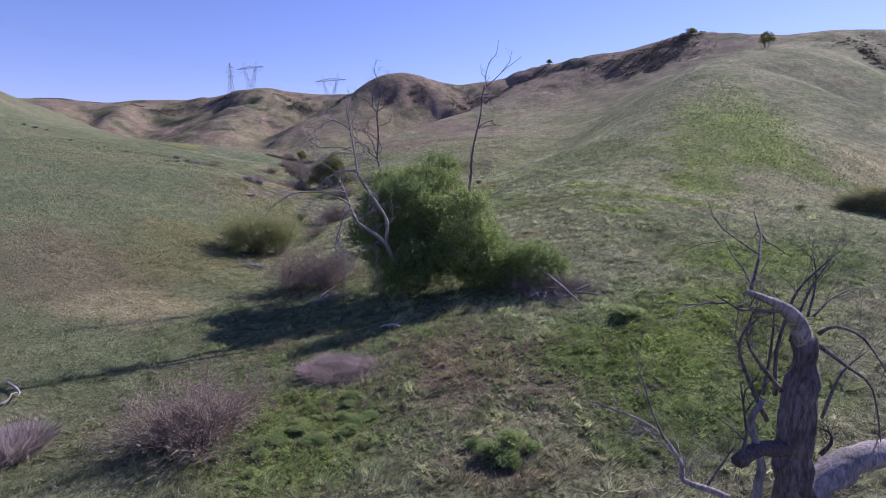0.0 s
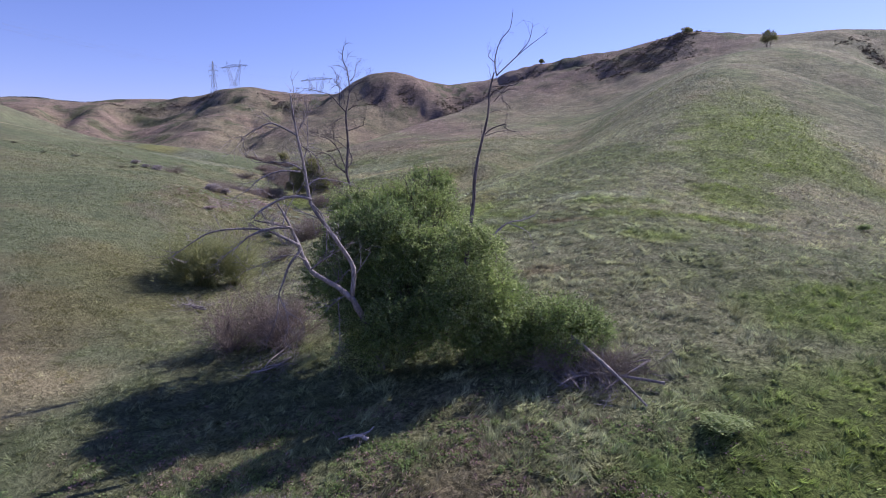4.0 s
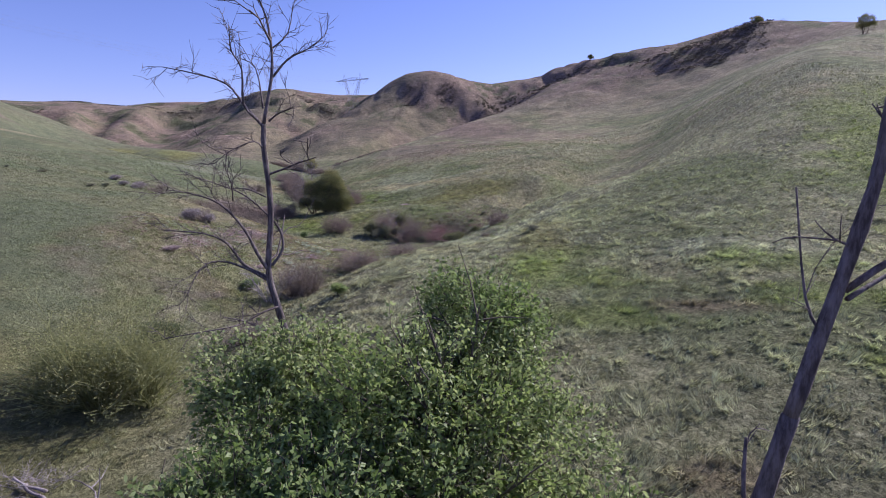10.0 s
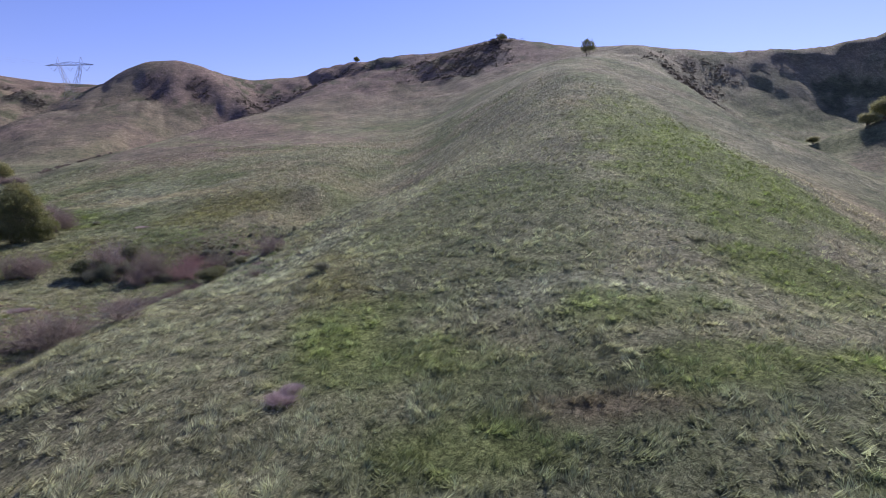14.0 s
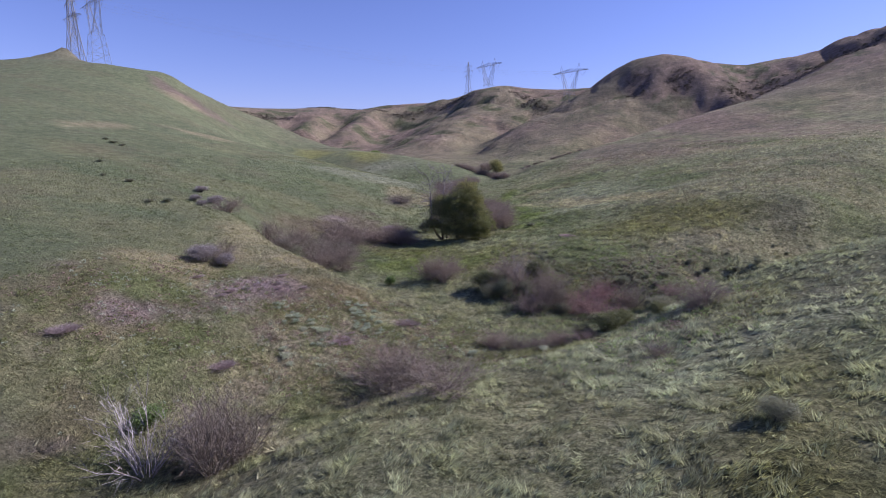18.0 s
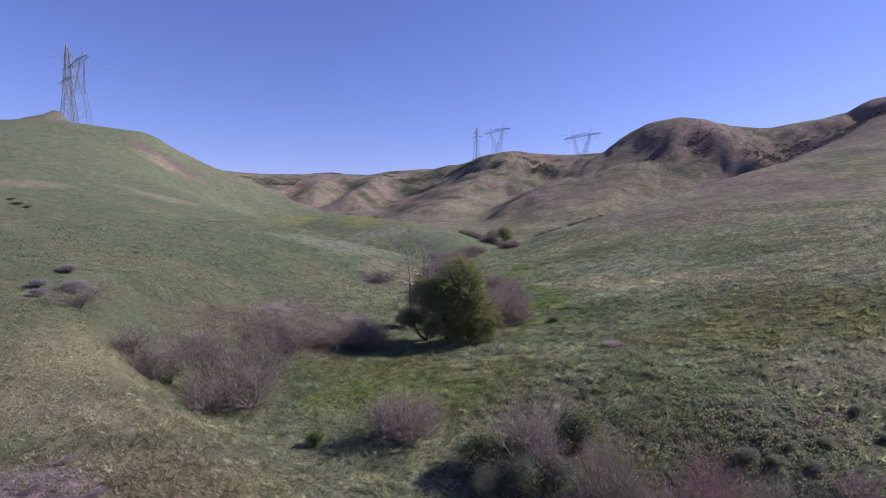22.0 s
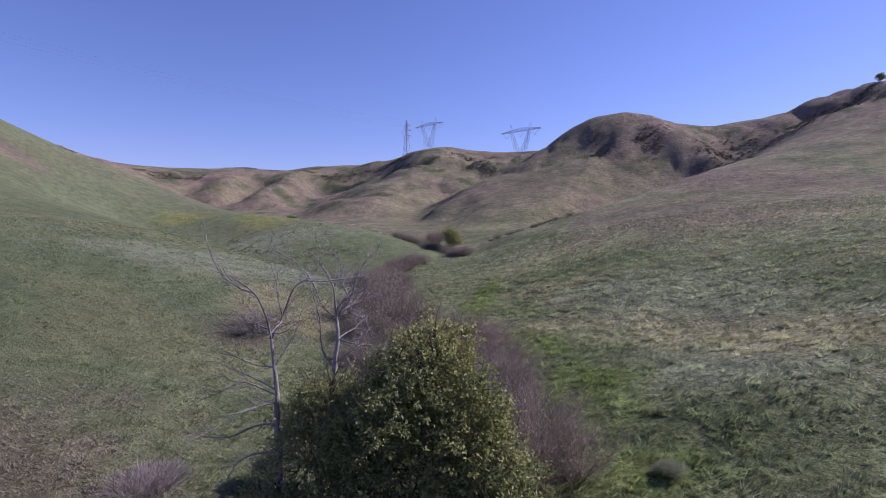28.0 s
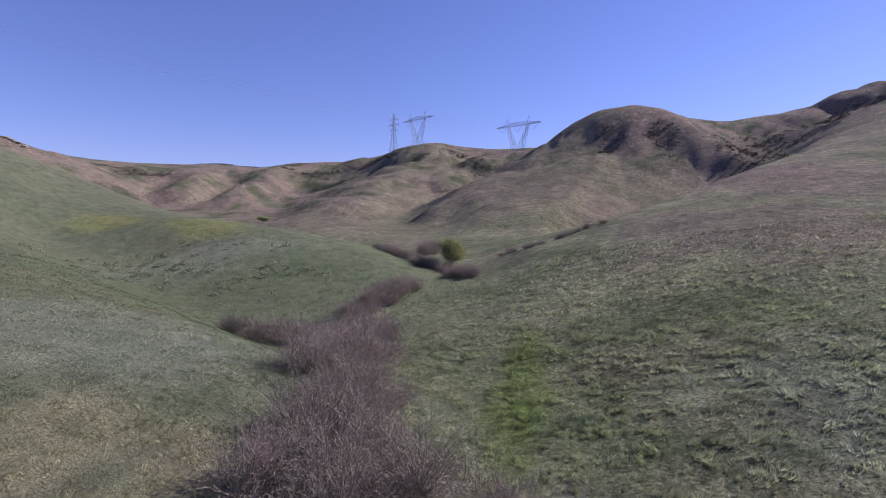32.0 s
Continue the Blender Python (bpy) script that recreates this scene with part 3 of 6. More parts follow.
DEAD_BARK = bark_material("weathered_wood", (0.52, 0.47, 0.46), (0.22, 0.18, 0.18))
SNAG_BARK = bark_material("old_grey_wood", (0.24, 0.2, 0.2), (0.07, 0.054, 0.053))
GREY_BARK = bark_material("grey_dead_wood", (0.43, 0.38, 0.375), (0.17, 0.14, 0.14))
DARK_BARK = bark_material("dark_wood", (0.17, 0.13, 0.12), (0.06, 0.045, 0.045))
LIVE_BARK = bark_material("live_bark", (0.2, 0.17, 0.13), (0.08, 0.065, 0.05))
WILLOW_LEAF = leaf_material("tree_leaves", (0.11, 0.18, 0.04), (0.5, 0.58, 0.28), (0.25, 0.35, 0.09), 0.5, 0.5)
OAK_LEAF = leaf_material("oak_leaves", (0.085, 0.105, 0.035), (0.52, 0.51, 0.23), (0.265, 0.265, 0.095), 0.55, 0.42)
MAUVE_TWIG = leaf_material("bare_twigs", (0.215, 0.175, 0.15), (0.35, 0.285, 0.245), (0.28, 0.23, 0.2), 0.9, 0.2)
RED_TWIG = leaf_material("reddish_twigs", (0.3, 0.19, 0.18), (0.48, 0.32, 0.3), (0.39, 0.255, 0.24), 0.8, 0.15)
SAGE_LEAF = leaf_material("sage_leaves", (0.2, 0.22, 0.14), (0.38, 0.39, 0.28), (0.27, 0.28, 0.19), 0.7, 0.5)
SHRUB_LEAF = leaf_material("shrub_leaves", (0.1, 0.13, 0.05), (0.26, 0.27, 0.13), (0.17, 0.18, 0.09), 0.6, 0.35)
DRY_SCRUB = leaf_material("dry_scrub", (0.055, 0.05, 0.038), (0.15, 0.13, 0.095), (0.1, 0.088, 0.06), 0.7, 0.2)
LUPINE = leaf_material("lilac_shrub_leaves", (0.36, 0.32, 0.335), (0.58, 0.52, 0.55), (0.47, 0.415, 0.44), 0.8, 0.55)
SILVER_LEAF = leaf_material("silver_leaves", (0.42, 0.48, 0.35), (0.68, 0.72, 0.59), (0.54, 0.6, 0.46), 0.7, 0.6)
WEED_LEAF = leaf_material("weed_leaves", (0.2, 0.28, 0.09), (0.41, 0.5, 0.22), (0.29, 0.38, 0.14), 0.6, 0.55)
OLIVE_LEAF = leaf_material("olive_leaves", (0.23, 0.245, 0.1), (0.42, 0.42, 0.21), (0.31, 0.32, 0.14), 0.7, 0.5)
FLOWER = leaf_material("mauve_grass_heads", (0.46, 0.37, 0.39), (0.62, 0.53, 0.55), (0.53, 0.44, 0.46), 0.8, 0.6)
GRASS_MAT = grass_material()


# ---- plant building blocks ----
def part(name, me, material, parent, label=""):
    me.materials.append(material)
    ob = new(name, me)
    ob.parent = parent
    if label:
        ob["label"] = label
    if name in ("brushwood", "foliage", "twig_mass"):
        ob["kind"] = "stuff"
    return ob


def thing(name, at, label, category, group=""):
    ob = new(name)
    ob.empty_display_size = 0.2
    ob.location = at
    return tagged(ob, label, category, group)


def unit(v):
    return v / np.maximum(np.linalg.norm(v, axis=-1, keepdims=True), 1e-9)


def sticks(a, b, r0, r1, sides=3):
    """Tapered prisms from the points a to the points b."""
    a, b = np.asarray(a, float), np.asarray(b, float)
    r0, r1 = np.broadcast_to(r0, len(a)), np.broadcast_to(r1, len(a))
    d = unit(b - a)
    u = unit(np.cross(d, np.where(np.abs(d[:, 2:]) > 0.9, (1.0, 0, 0), (0, 0, 1.0))))
    v = np.cross(d, u)
    ang = np.arange(sides) * 2 * math.pi / sides
    ring = u[:, None] * np.cos(ang)[None, :, None] + v[:, None] * np.sin(ang)[None, :, None]
    verts = np.concatenate([a[:, None] + ring * r0[:, None, None], b[:, None] + ring * r1[:, None, None]], 1).reshape(-1, 3)
    k = np.arange(sides)
    one = np.stack([k, (k + 1) % sides, (k + 1) % sides + sides, k + sides], 1)
    faces = (np.arange(len(a))[:, None, None] * 2 * sides + one[None]).reshape(-1, 4)
    return verts, faces


def joined(parts):
    vs, fs, n = [], [], 0
    for v, f in parts:
        if len(v):
            vs.append(v)
            fs.append(f + n)
            n += len(v)
    return np.concatenate(vs), np.concatenate(fs)


def smooth_line(pts, times=3):
    p = np.array(pts, float)
    out = []
    for i in range(len(p) - 1):
        p0, p1, p2, p3 = p[max(i - 1, 0)], p[i], p[i + 1], p[min(i + 2, len(p) - 1)]
        for k in range(times):
            s = k / times
            out.append(0.5 * (2 * p1 + (p2 - p0) * s + (2 * p0 - 5 * p1 + 4 * p2 - p3) * s * s + (3 * p1 - p0 - 3 * p2 + p3) * s**3))
    return np.array(out + [p[-1]])


def tube(pts, r0, r1, sides=8, knobs=0.12, seed=0):
    """A round limb along a smoothed line, with an uneven girth and closed ends."""
    p = smooth_line(pts)
    n = len(p)
    d = unit(np.gradient(p, axis=0))
    u = unit(np.cross(d, (0.31, 0.92, 0.13)))
    v = np.cross(d, u)
    rng = np.random.RandomState(seed)
    r = np.linspace(r0, r1, n)[:, None] * (1 + knobs * (rng.rand(n, 1) - 0.5) + knobs * 1.2 * (rng.rand(n, sides) - 0.5))
    ang = np.arange(sides) * 2 * math.pi / sides
    verts = (p[:, None] + (u[:, None] * np.cos(ang)[None, :, None] + v[:, None] * np.sin(ang)[None, :, None]) * r[:, :, None]).reshape(-1, 3)
    k = np.arange(sides)
    one = np.stack([k, (k + 1) % sides, (k + 1) % sides + sides, k + sides], 1)
    faces = (np.arange(n - 1)[:, None, None] * sides + one[None]).reshape(-1, 4)
    m = len(verts)
    verts = np.concatenate([verts, [p[0] - d[0] * r0 * 0.2, p[-1] + d[-1] * r1 * 0.5]])
    caps = [[(i + 1) % sides, i, m, m] for i in range(sides)]
    caps += [[(n - 1) * sides + i, (n - 1) * sides + (i + 1) % sides, m + 1, m + 1] for i in range(sides)]
    caps = np.array(caps)
    caps[:, 3] = caps[:, 2]
    return verts, faces, caps[:, :3]


def limb_mesh(name, tubes):
    """One mesh out of several limbs and thin sticks."""
    vs, quads, tris, n = [], [], [], 0
    for item in tubes:
        vs.append(item[0])
        quads.append(item[1] + n)
        if len(item) > 2:
            tris.append(item[2] + n)
        n += len(item[0])
    me = bpy.data.meshes.new(name)
    faces = np.concatenate(quads).tolist() + (np.concatenate(tris).tolist() if tris else [])
    me.from_pydata(np.concatenate(vs).tolist(), [], faces)
    me.polygons.foreach_set("use_smooth", np.ones(len(me.polygons), bool))
    return me


def grow(rng, p, d, length, r, level, out, wiggle=0.35, lift=0.05, kids=3, spread=0.8, thin=0.55):
    """A branch with its side branches, as rows of start, end and the two radii."""
    n = 3 if level > 0 else 2
    p, d = np.array(p, float), np.array(d, float)
    for i in range(n):
        d = d + rng.normal(0, wiggle, 3) * 0.5 + np.array((0, 0, lift))
        d /= np.linalg.norm(d)
        q = p + d * length / n
        a, b = r * (1 - i / n * 0.6), r * (1 - (i + 1) / n * 0.6)
        out.append((p, q + d * 0.02 * length, a, b))
        if level > 0:
            for _ in range(kids if i > 0 else max(1, kids - 1)):
                e = d + rng.normal(0, spread, 3)
                grow(rng, p + (q - p) * rng.rand(), e / np.linalg.norm(e), length * rng.uniform(0.4, 0.7), r * thin, level - 1, out, wiggle, lift, kids, spread, thin)
        p = q


def grown(rows, sides=3):
    return sticks([r[0] for r in rows], [r[1] for r in rows], np.array([r[2] for r in rows]), np.array([r[3] for r in rows]), sides)


def leaves(rng, at, way, length, width, droop=0.3):
    """Kite-shaped leaves at the points, each along its own way."""
    n = len(at)
    way = unit(way + rng.normal(0, 0.35, (n, 3)) - np.array((0, 0, droop)))
    side = unit(np.cross(way, rng.normal(0, 0.8, (n, 3)) + (0.3, 0.15, 0.45)))
    up = np.cross(side, way)
    length, width = length * rng.uniform(0.6, 1.25, n)[:, None], width * rng.uniform(0.6, 1.25, n)[:, None]
    mid = at + way * length * 0.45 + up * width * 0.15
    v = np.stack([at, mid + side * width * 0.5, at + way * length, mid - side * width * 0.5], 1).reshape(-1, 3)
    return v, np.arange(4 * n).reshape(-1, 4)


def crown(rng, lobes, sprays, per, leaf, spray_len, inner=0.55, lift=0.5, clumps=12, reach=(0.6, 0.84), twig=0.012):
    """Sprays of leaves that fill rounded lobes mostly near their outsides; also gives the sprays' twigs."""
    lobes = np.array(lobes, float)
    many = []
    for lo in lobes:
        many.append(np.r_[lo[:3], lo[3:] * 0.78])
        for _ in range(clumps):
            d = unit(rng.normal(0, 1, (1, 3)))[0]
            d[2] = d[2] if d[2] > -0.5 else -d[2]
            many.append(np.r_[lo[:3] + d * lo[3:] * rng.uniform(*reach), np.full(3, np.mean(lo[3:]) * rng.uniform(0.26, 0.42)) * (1, 1, 1.15)])
    lobes = np.array(many)
    size = lobes[:, 3] * lobes[:, 4] + lobes[:, 4] * lobes[:, 5]
    pick = rng.choice(len(lobes), sprays, p=size / size.sum())
    d = unit(rng.normal(0, 1, (sprays, 3)))
    d[:, 2] = np.where(d[:, 2] < -0.55, -d[:, 2] * 0.5, d[:, 2])
    bumps = 0.82 + 0.36 * rough(d[:, 0] * 3 + pick * 9.1 + d[:, 2] * 2.3, d[:, 1] * 3 + d[:, 2] * 3.1, 1.0, 51, 3)
    r = (inner + (1 - inner) * rng.rand(sprays) ** 0.5) * bumps
    base = lobes[pick, :3] + d * lobes[pick, 3:] * r[:, None]
    way = unit(d * (1, 1, 0.8) + (0, 0, lift) + rng.normal(0, 0.3, (sprays, 3)))
    ln = spray_len * rng.uniform(0.5, 1.4, sprays)
    k = np.linspace(0.1, 1, per)[None, :, None]
    at = base[:, None] + way[:, None] * ln[:, None, None] * k + rng.normal(0, 0.05, (sprays, per, 3))
    out = unit(way[:, None] * 0.5 + rng.normal(0, 0.7, (sprays, per, 3)))
    lv = leaves(rng, at.reshape(-1, 3), out.reshape(-1, 3), leaf, leaf * 0.55)
    tw = sticks(base, base + way * ln[:, None], twig, twig * 0.3)
    return lv, tw


# ---- the trees ----
def dead_tree(name, limbs, label, seed, twigs=5, bark=DEAD_BARK, twig_len=0.9, category="dead tree", thick=0.16, bushy=1, charred=(), fine=0.006, extra=0, pale=()):
    """A leafless tree out of its main limbs; twigs sprout from the thin ones."""
    rng = np.random.RandomState(seed)
    x, y, z = limbs[0][2][0]
    top = thing(name, (x, y, gz(x, y)), label, category)
    off = np.array((x, y, gz(x, y)))
    for k, (r0, r1, pts) in enumerate(limbs):
        pts = [np.array(p) - off for p in pts]
        rows = []
        if r0 < thick and r1 < 0.05:
            line = smooth_line(pts, 4)
            for i in range(len(line) // 4, len(line)):
                if rng.rand() < twigs / 6:
                    d = unit((line[min(i + 1, len(line) - 1)] - line[i - 1])[None])[0] + rng.normal(0, 0.6, 3)
                    grow(rng, line[i], d / np.linalg.norm(d), twig_len * rng.uniform(0.3, 1.0), min(max(0.014, fine), max(fine, r1 * 0.7)), 1, rows, 0.4, 0.03, bushy, 0.7, 0.7)
        items = [tube(pts, r0, r1, 8 if r0 > 0.12 else 6, 0.3 if r0 > 0.15 else 0.15, seed + k)]
        if rows:
            items.append(grown(rows))
        part("trunk" if k == 0 else "limb" if r0 >= 0.06 else "branch", limb_mesh(name, items), DARK_BARK if k in charred else GREY_BARK if k in pale else bark, top)
    main = np.concatenate([smooth_line([np.array(p) - off for p in limbs[k][2]], 4) for k in range(min(len(limbs), 4))])
    main = main[main[:, 2] > 0.3 * main[:, 2].max()]
    for k in range(extra):
        rows, d = [], unit(rng.normal(0, 1, (1, 3)) * (1, 1, 0.4) + (0, 0, 0.35))[0]
        grow(rng, main[rng.randint(len(main))], d, rng.uniform(1.3, 2.4), 0.035, 2, rows, 0.45, 0.06, 1, 0.6, 0.55)
        part("branch", mesh_of("branch", *grown(rows, 5)), bark, top)
    return top


def leafy_tree(name, label, at, stems, lobes, sprays, per, leaf, spray_len, leaf_mat, seed, lift=0.5, inner=0.55):
    """A tree in leaf: stems that fork into the lobes of its crown."""
    rng = np.random.RandomState(seed)
    x, y = at
    off = np.array((x, y, gz(x, y)))
    top = thing(name, tuple(off), label, "tree")
    lobes = np.array(lobes, float)
    lobes[:, :3] -= off
    for k in range(stems):
        lo = lobes[k % len(lobes)]
        a = np.array((rng.uniform(-0.5, 0.5), rng.uniform(-0.5, 0.5), -0.3))
        mid = a * 0.4 + lo[:3] * 0.5 + rng.normal(0, 0.3, 3) - (0, 0, lo[5] * 0.3)
        tip = lo[:3] + np.array((0, 0, lo[5] * 0.5))
        rows = []
        for _ in range(16):
            s = rng.uniform(0.3, 1)
            p = mid + (tip - mid) * s
            d = unit(rng.normal(0, 1, (1, 3)) * (1, 1, 0.6) + (0, 0, 0.4))[0]
            grow(rng, p, d, min(lo[3:]) * 0.8, 0.05, 1, rows, 0.3, 0.05, 2, 0.6, 0.5)
        part("trunk" if k == 0 else "limb", limb_mesh(name, [tube([a, mid, tip], 0.24, 0.06, 8, 0.2, seed + k), grown(rows)]), LIVE_BARK, top)
    for k, lo in enumerate(lobes):
        share = int(sprays * lo[3] * lo[4] / (lobes[:, 3] * lobes[:, 4]).sum())
        lv, tw = crown(rng, [lo], share, per, leaf, spray_len, inner, lift)
        c = part("crown" if k == 0 else "bough", mesh_of("leaves", *lv), leaf_mat[k % len(leaf_mat)], top)
        part("twig_mass", mesh_of("twig_mass", *tw), LIVE_BARK, c)
    return top


leafy_tree("willow_tree", "broad bushy tree in fresh green leaf on a creek bank", (2.5, 42.5), 7,
           [(3.7, 46.6, -4.7, 3.3, 3.6, 4.9), (-0.8, 44.8, -6.0, 2.5, 2.8, 4.2), (4.2, 49.0, -1.7, 1.7, 1.9, 2.0), (-0.4, 48.4, -3.7, 2.2, 2.5, 2.7), (4.4, 47.6, -3.0, 2.0, 2.0, 2.4), (2.6, 41.4, -7.8, 3.1, 2.4, 3.4), (4.0, 43.0, -6.2, 2.7, 2.2, 3.6), (1.6, 43.6, -4.6, 2.4, 2.2, 3.0), (5.2, 40.2, -8.2, 2.6, 2.4, 3.2), (7.6, 40.0, -8.6, 2.6, 2.4, 2.6), (10.9, 38.3, -8.6, 2.3, 2.2, 2.1), (6.4, 44.0, -6.4, 2.5, 2.8, 3.4), (0.4, 42.0, -9.2, 2.6, 2.2, 2.3), (1.4, 40.2, -9.2, 1.9, 1.5, 2.2), (0.3, 40.8, -10.2, 1.7, 1.2, 1.5), (9.2, 39.6, -9.2, 2.3, 2.2, 1.9), (5.6, 38.9, -4.7, 1.7, 1.3, 2.1), (6.4, 38.6, -7.0, 2.0, 1.4, 2.2), (-0.9, 43.2, -4.9, 1.8, 1.6, 2.4), (-0.5, 42.3, -7.4, 1.9, 1.6, 2.4), (1.1, 41.9, -7.4, 1.9, 1.5, 2.4), (1.4, 42.6, -5.5, 1.9, 1.6, 2.2), (3.4, 41.2, -8.3, 2.0, 1.5, 2.2), (3.6, 42.4, -5.0, 1.9, 1.6, 2.2)],
           29000, 11, 0.142, 0.45, [WILLOW_LEAF], 3, 0.3, 0.62)
leafy_tree("oak_tree", "dense dark evergreen oak standing in the meadow", (-18.6, 146.8), 5,
           [(-18.0, 147.0, -3.6, 3.3, 3.2, 4.0), (-15.8, 146.2, -5.2, 2.3, 2.4, 2.7), (-18.2, 147.2, -0.8, 1.8, 1.8, 1.8), (-19.0, 144.9, -5.8, 2.2, 1.7, 2.2), (-19.9, 147.0, -4.2, 2.2, 2.4, 3.0), (-16.6, 146.6, -3.0, 1.7, 1.9, 2.0), (-17.0, 145.4, -6.3, 1.9, 1.5, 1.5), (-19.6, 145.8, -6.5, 1.9, 1.6, 1.4), (-15.6, 146.6, -6.4, 1.7, 1.6, 1.4), (-17.2, 145.6, -7.0, 2.0, 1.6, 1.3), (-19.6, 145.6, -7.0, 1.9, 1.5, 1.2), (-15.6, 146.2, -7.0, 1.7, 1.5, 1.2)],
           8800, 13, 0.14, 0.42, [OAK_LEAF], 8, 0.6, 0.5)
leafy_tree("young_willow", "slender light green tree leaning against an oak", (-22.0, 147.6), 3,
           [(-22.6, 146.8, -4.8, 1.7, 1.8, 3.0), (-23.2, 145.8, -6.4, 1.6, 1.5, 1.6), (-22.2, 147.2, -2.6, 1.2, 1.3, 1.5)],
           1700, 10, 0.13, 0.5, [OLIVE_LEAF], 11)

# ---- leafless trees: girth at both ends of a limb and its line ----
leaning_tree = []
leaning_tree.append((0.28, 0.16, [(1.09, 41.20, -11.60), (0.43, 40.67, -8.55), (-0.05, 40.13, -7.35), (-0.49, 39.60, -6.27)]))
leaning_tree.append((0.14, 0.03, [(-0.42, 39.60, -6.23), (-0.30, 39.51, -4.75), (-0.92, 39.43, -3.55), (-1.65, 39.34, -2.41), (-2.30, 39.25, -1.31), (-2.50, 39.16, 0.26), (-2.76, 39.08, 1.80), (-2.90, 38.99, 2.83), (-3.00, 38.90, 3.97)]))
leaning_tree.append((0.155, 0.05, [(-0.43, 39.60, -6.46), (-1.02, 39.50, -5.83), (-1.74, 39.40, -5.34), (-2.39, 39.30, -4.84), (-2.71, 39.20, -4.24), (-2.99, 39.10, -3.40), (-3.31, 39.00, -2.50), (-3.58, 38.90, -1.82), (-3.85, 38.80, -1.29)]))
leaning_tree.append((0.08, 0.02, [(-2.24, 39.20, -1.14), (-2.77, 39.03, -0.97), (-3.48, 38.86, -1.01), (-4.09, 38.69, -1.28), (-4.74, 38.51, -1.72), (-4.85, 38.34, -2.05), (-4.08, 38.17, -2.18), (-3.04, 38.00, -2.41)]))
leaning_tree.append((0.09, 0.015, [(-2.91, 39.00, -3.43), (-3.57, 38.73, -2.99), (-4.48, 38.47, -2.54), (-5.73, 38.20, -2.44), (-6.85, 37.93, -2.57), (-7.62, 37.67, -3.00), (-8.47, 37.40, -3.63)]))
leaning_tree.append((0.08, 0.015, [(-3.25, 38.80, -2.49), (-3.96, 38.30, -2.43), (-4.87, 37.80, -2.66), (-5.40, 37.30, -3.10), (-6.03, 36.80, -3.61)]))
leaning_tree.append((0.07, 0.015, [(-2.85, 39.10, -3.67), (-3.42, 38.88, -4.36), (-3.69, 38.66, -5.10), (-3.94, 38.44, -5.84), (-4.06, 38.22, -6.95), (-4.54, 38.00, -8.07)]))
leaning_tree.append((0.04, 0.012, [(-3.91, 38.40, -5.86), (-3.58, 38.27, -6.61), (-2.90, 38.13, -7.06), (-2.70, 38.00, -7.53)]))
leaning_tree.append((0.035, 0.012, [(-3.72, 38.40, -6.21), (-3.46, 38.05, -7.27), (-3.71, 37.70, -8.07)]))
leaning_tree.append((0.06, 0.012, [(-2.83, 39.10, 2.03), (-3.50, 38.77, 2.41), (-4.00, 38.45, 2.53), (-4.79, 38.12, 2.07), (-5.20, 37.80, 1.64)]))
leaning_tree.append((0.05, 0.012, [(-2.73, 39.20, 0.41), (-3.52, 39.70, 0.69), (-5.14, 40.20, 0.69)]))
leaning_tree.append((0.05, 0.012, [(-2.74, 39.20, 0.25), (-3.67, 38.85, 0.29), (-4.58, 38.50, -0.10), (-5.01, 38.15, -0.55), (-5.69, 37.80, -0.98)]))
leaning_tree.append((0.05, 0.012, [(-2.58, 39.30, -0.55), (-1.91, 39.70, -0.12), (-0.98, 40.10, -0.26), (-0.22, 40.50, -0.44)]))
leaning_tree.append((0.04, 0.012, [(-2.73, 39.10, 1.61), (-2.48, 39.37, 1.41), (-1.99, 39.63, 0.97), (-1.93, 39.90, 0.26)]))
leaning_tree.append((0.035, 0.012, [(-2.85, 39.10, 1.99), (-2.51, 39.25, 2.71), (-2.31, 39.40, 3.25)]))
leaning_tree.append((0.035, 0.012, [(-2.59, 39.20, 0.84), (-2.39, 39.65, 1.60), (-2.44, 40.10, 3.29)]))
leaning_tree.append((0.05, 0.012, [(-2.31, 39.30, -1.32), (-1.86, 39.10, -1.74), (-1.56, 38.90, -2.35), (-1.52, 38.70, -3.48)]))
leaning_tree.append((0.05, 0.012, [(-2.44, 39.20, -4.72), (-1.77, 39.00, -4.20), (-0.52, 38.80, -3.38)]))
leaning_tree.append((0.04, 0.012, [(-2.68, 39.10, -4.20), (-3.23, 38.67, -3.83), (-4.23, 38.23, -4.06), (-5.38, 37.80, -4.46)]))
leaning_tree.append((0.03, 0.01, [(-1.12, 39.30, -6.52), (-1.08, 39.25, -8.08), (-1.23, 39.20, -9.43)]))
dead_tree("dead_tree", leaning_tree, "bleached leafless tree leaning over a creek bank", 21, 7, bushy=2, twig_len=1.2, fine=0.013, extra=7, bark=GREY_BARK)

tall_tree = []
tall_tree.append((0.119, 0.079, [(5.48, 40.49, -7.84), (5.80, 40.35, -4.37), (5.98, 40.22, -2.50), (6.11, 40.08, -1.18), (6.10, 39.95, -0.33), (6.27, 39.81, 1.02)]))
tall_tree.append((0.067, 0.037, [(6.27, 39.81, 1.02), (6.50, 39.81, 1.97), (6.73, 39.81, 2.97), (6.79, 39.81, 3.75), (6.80, 39.81, 4.22), (6.95, 39.81, 4.84), (7.02, 39.81, 5.17)]))
tall_tree.append((0.028, 0.010, [(6.83, 39.81, 4.49), (7.40, 40.07, 4.59), (8.13, 40.32, 4.67), (8.60, 40.57, 4.94), (8.64, 40.82, 5.31)]))
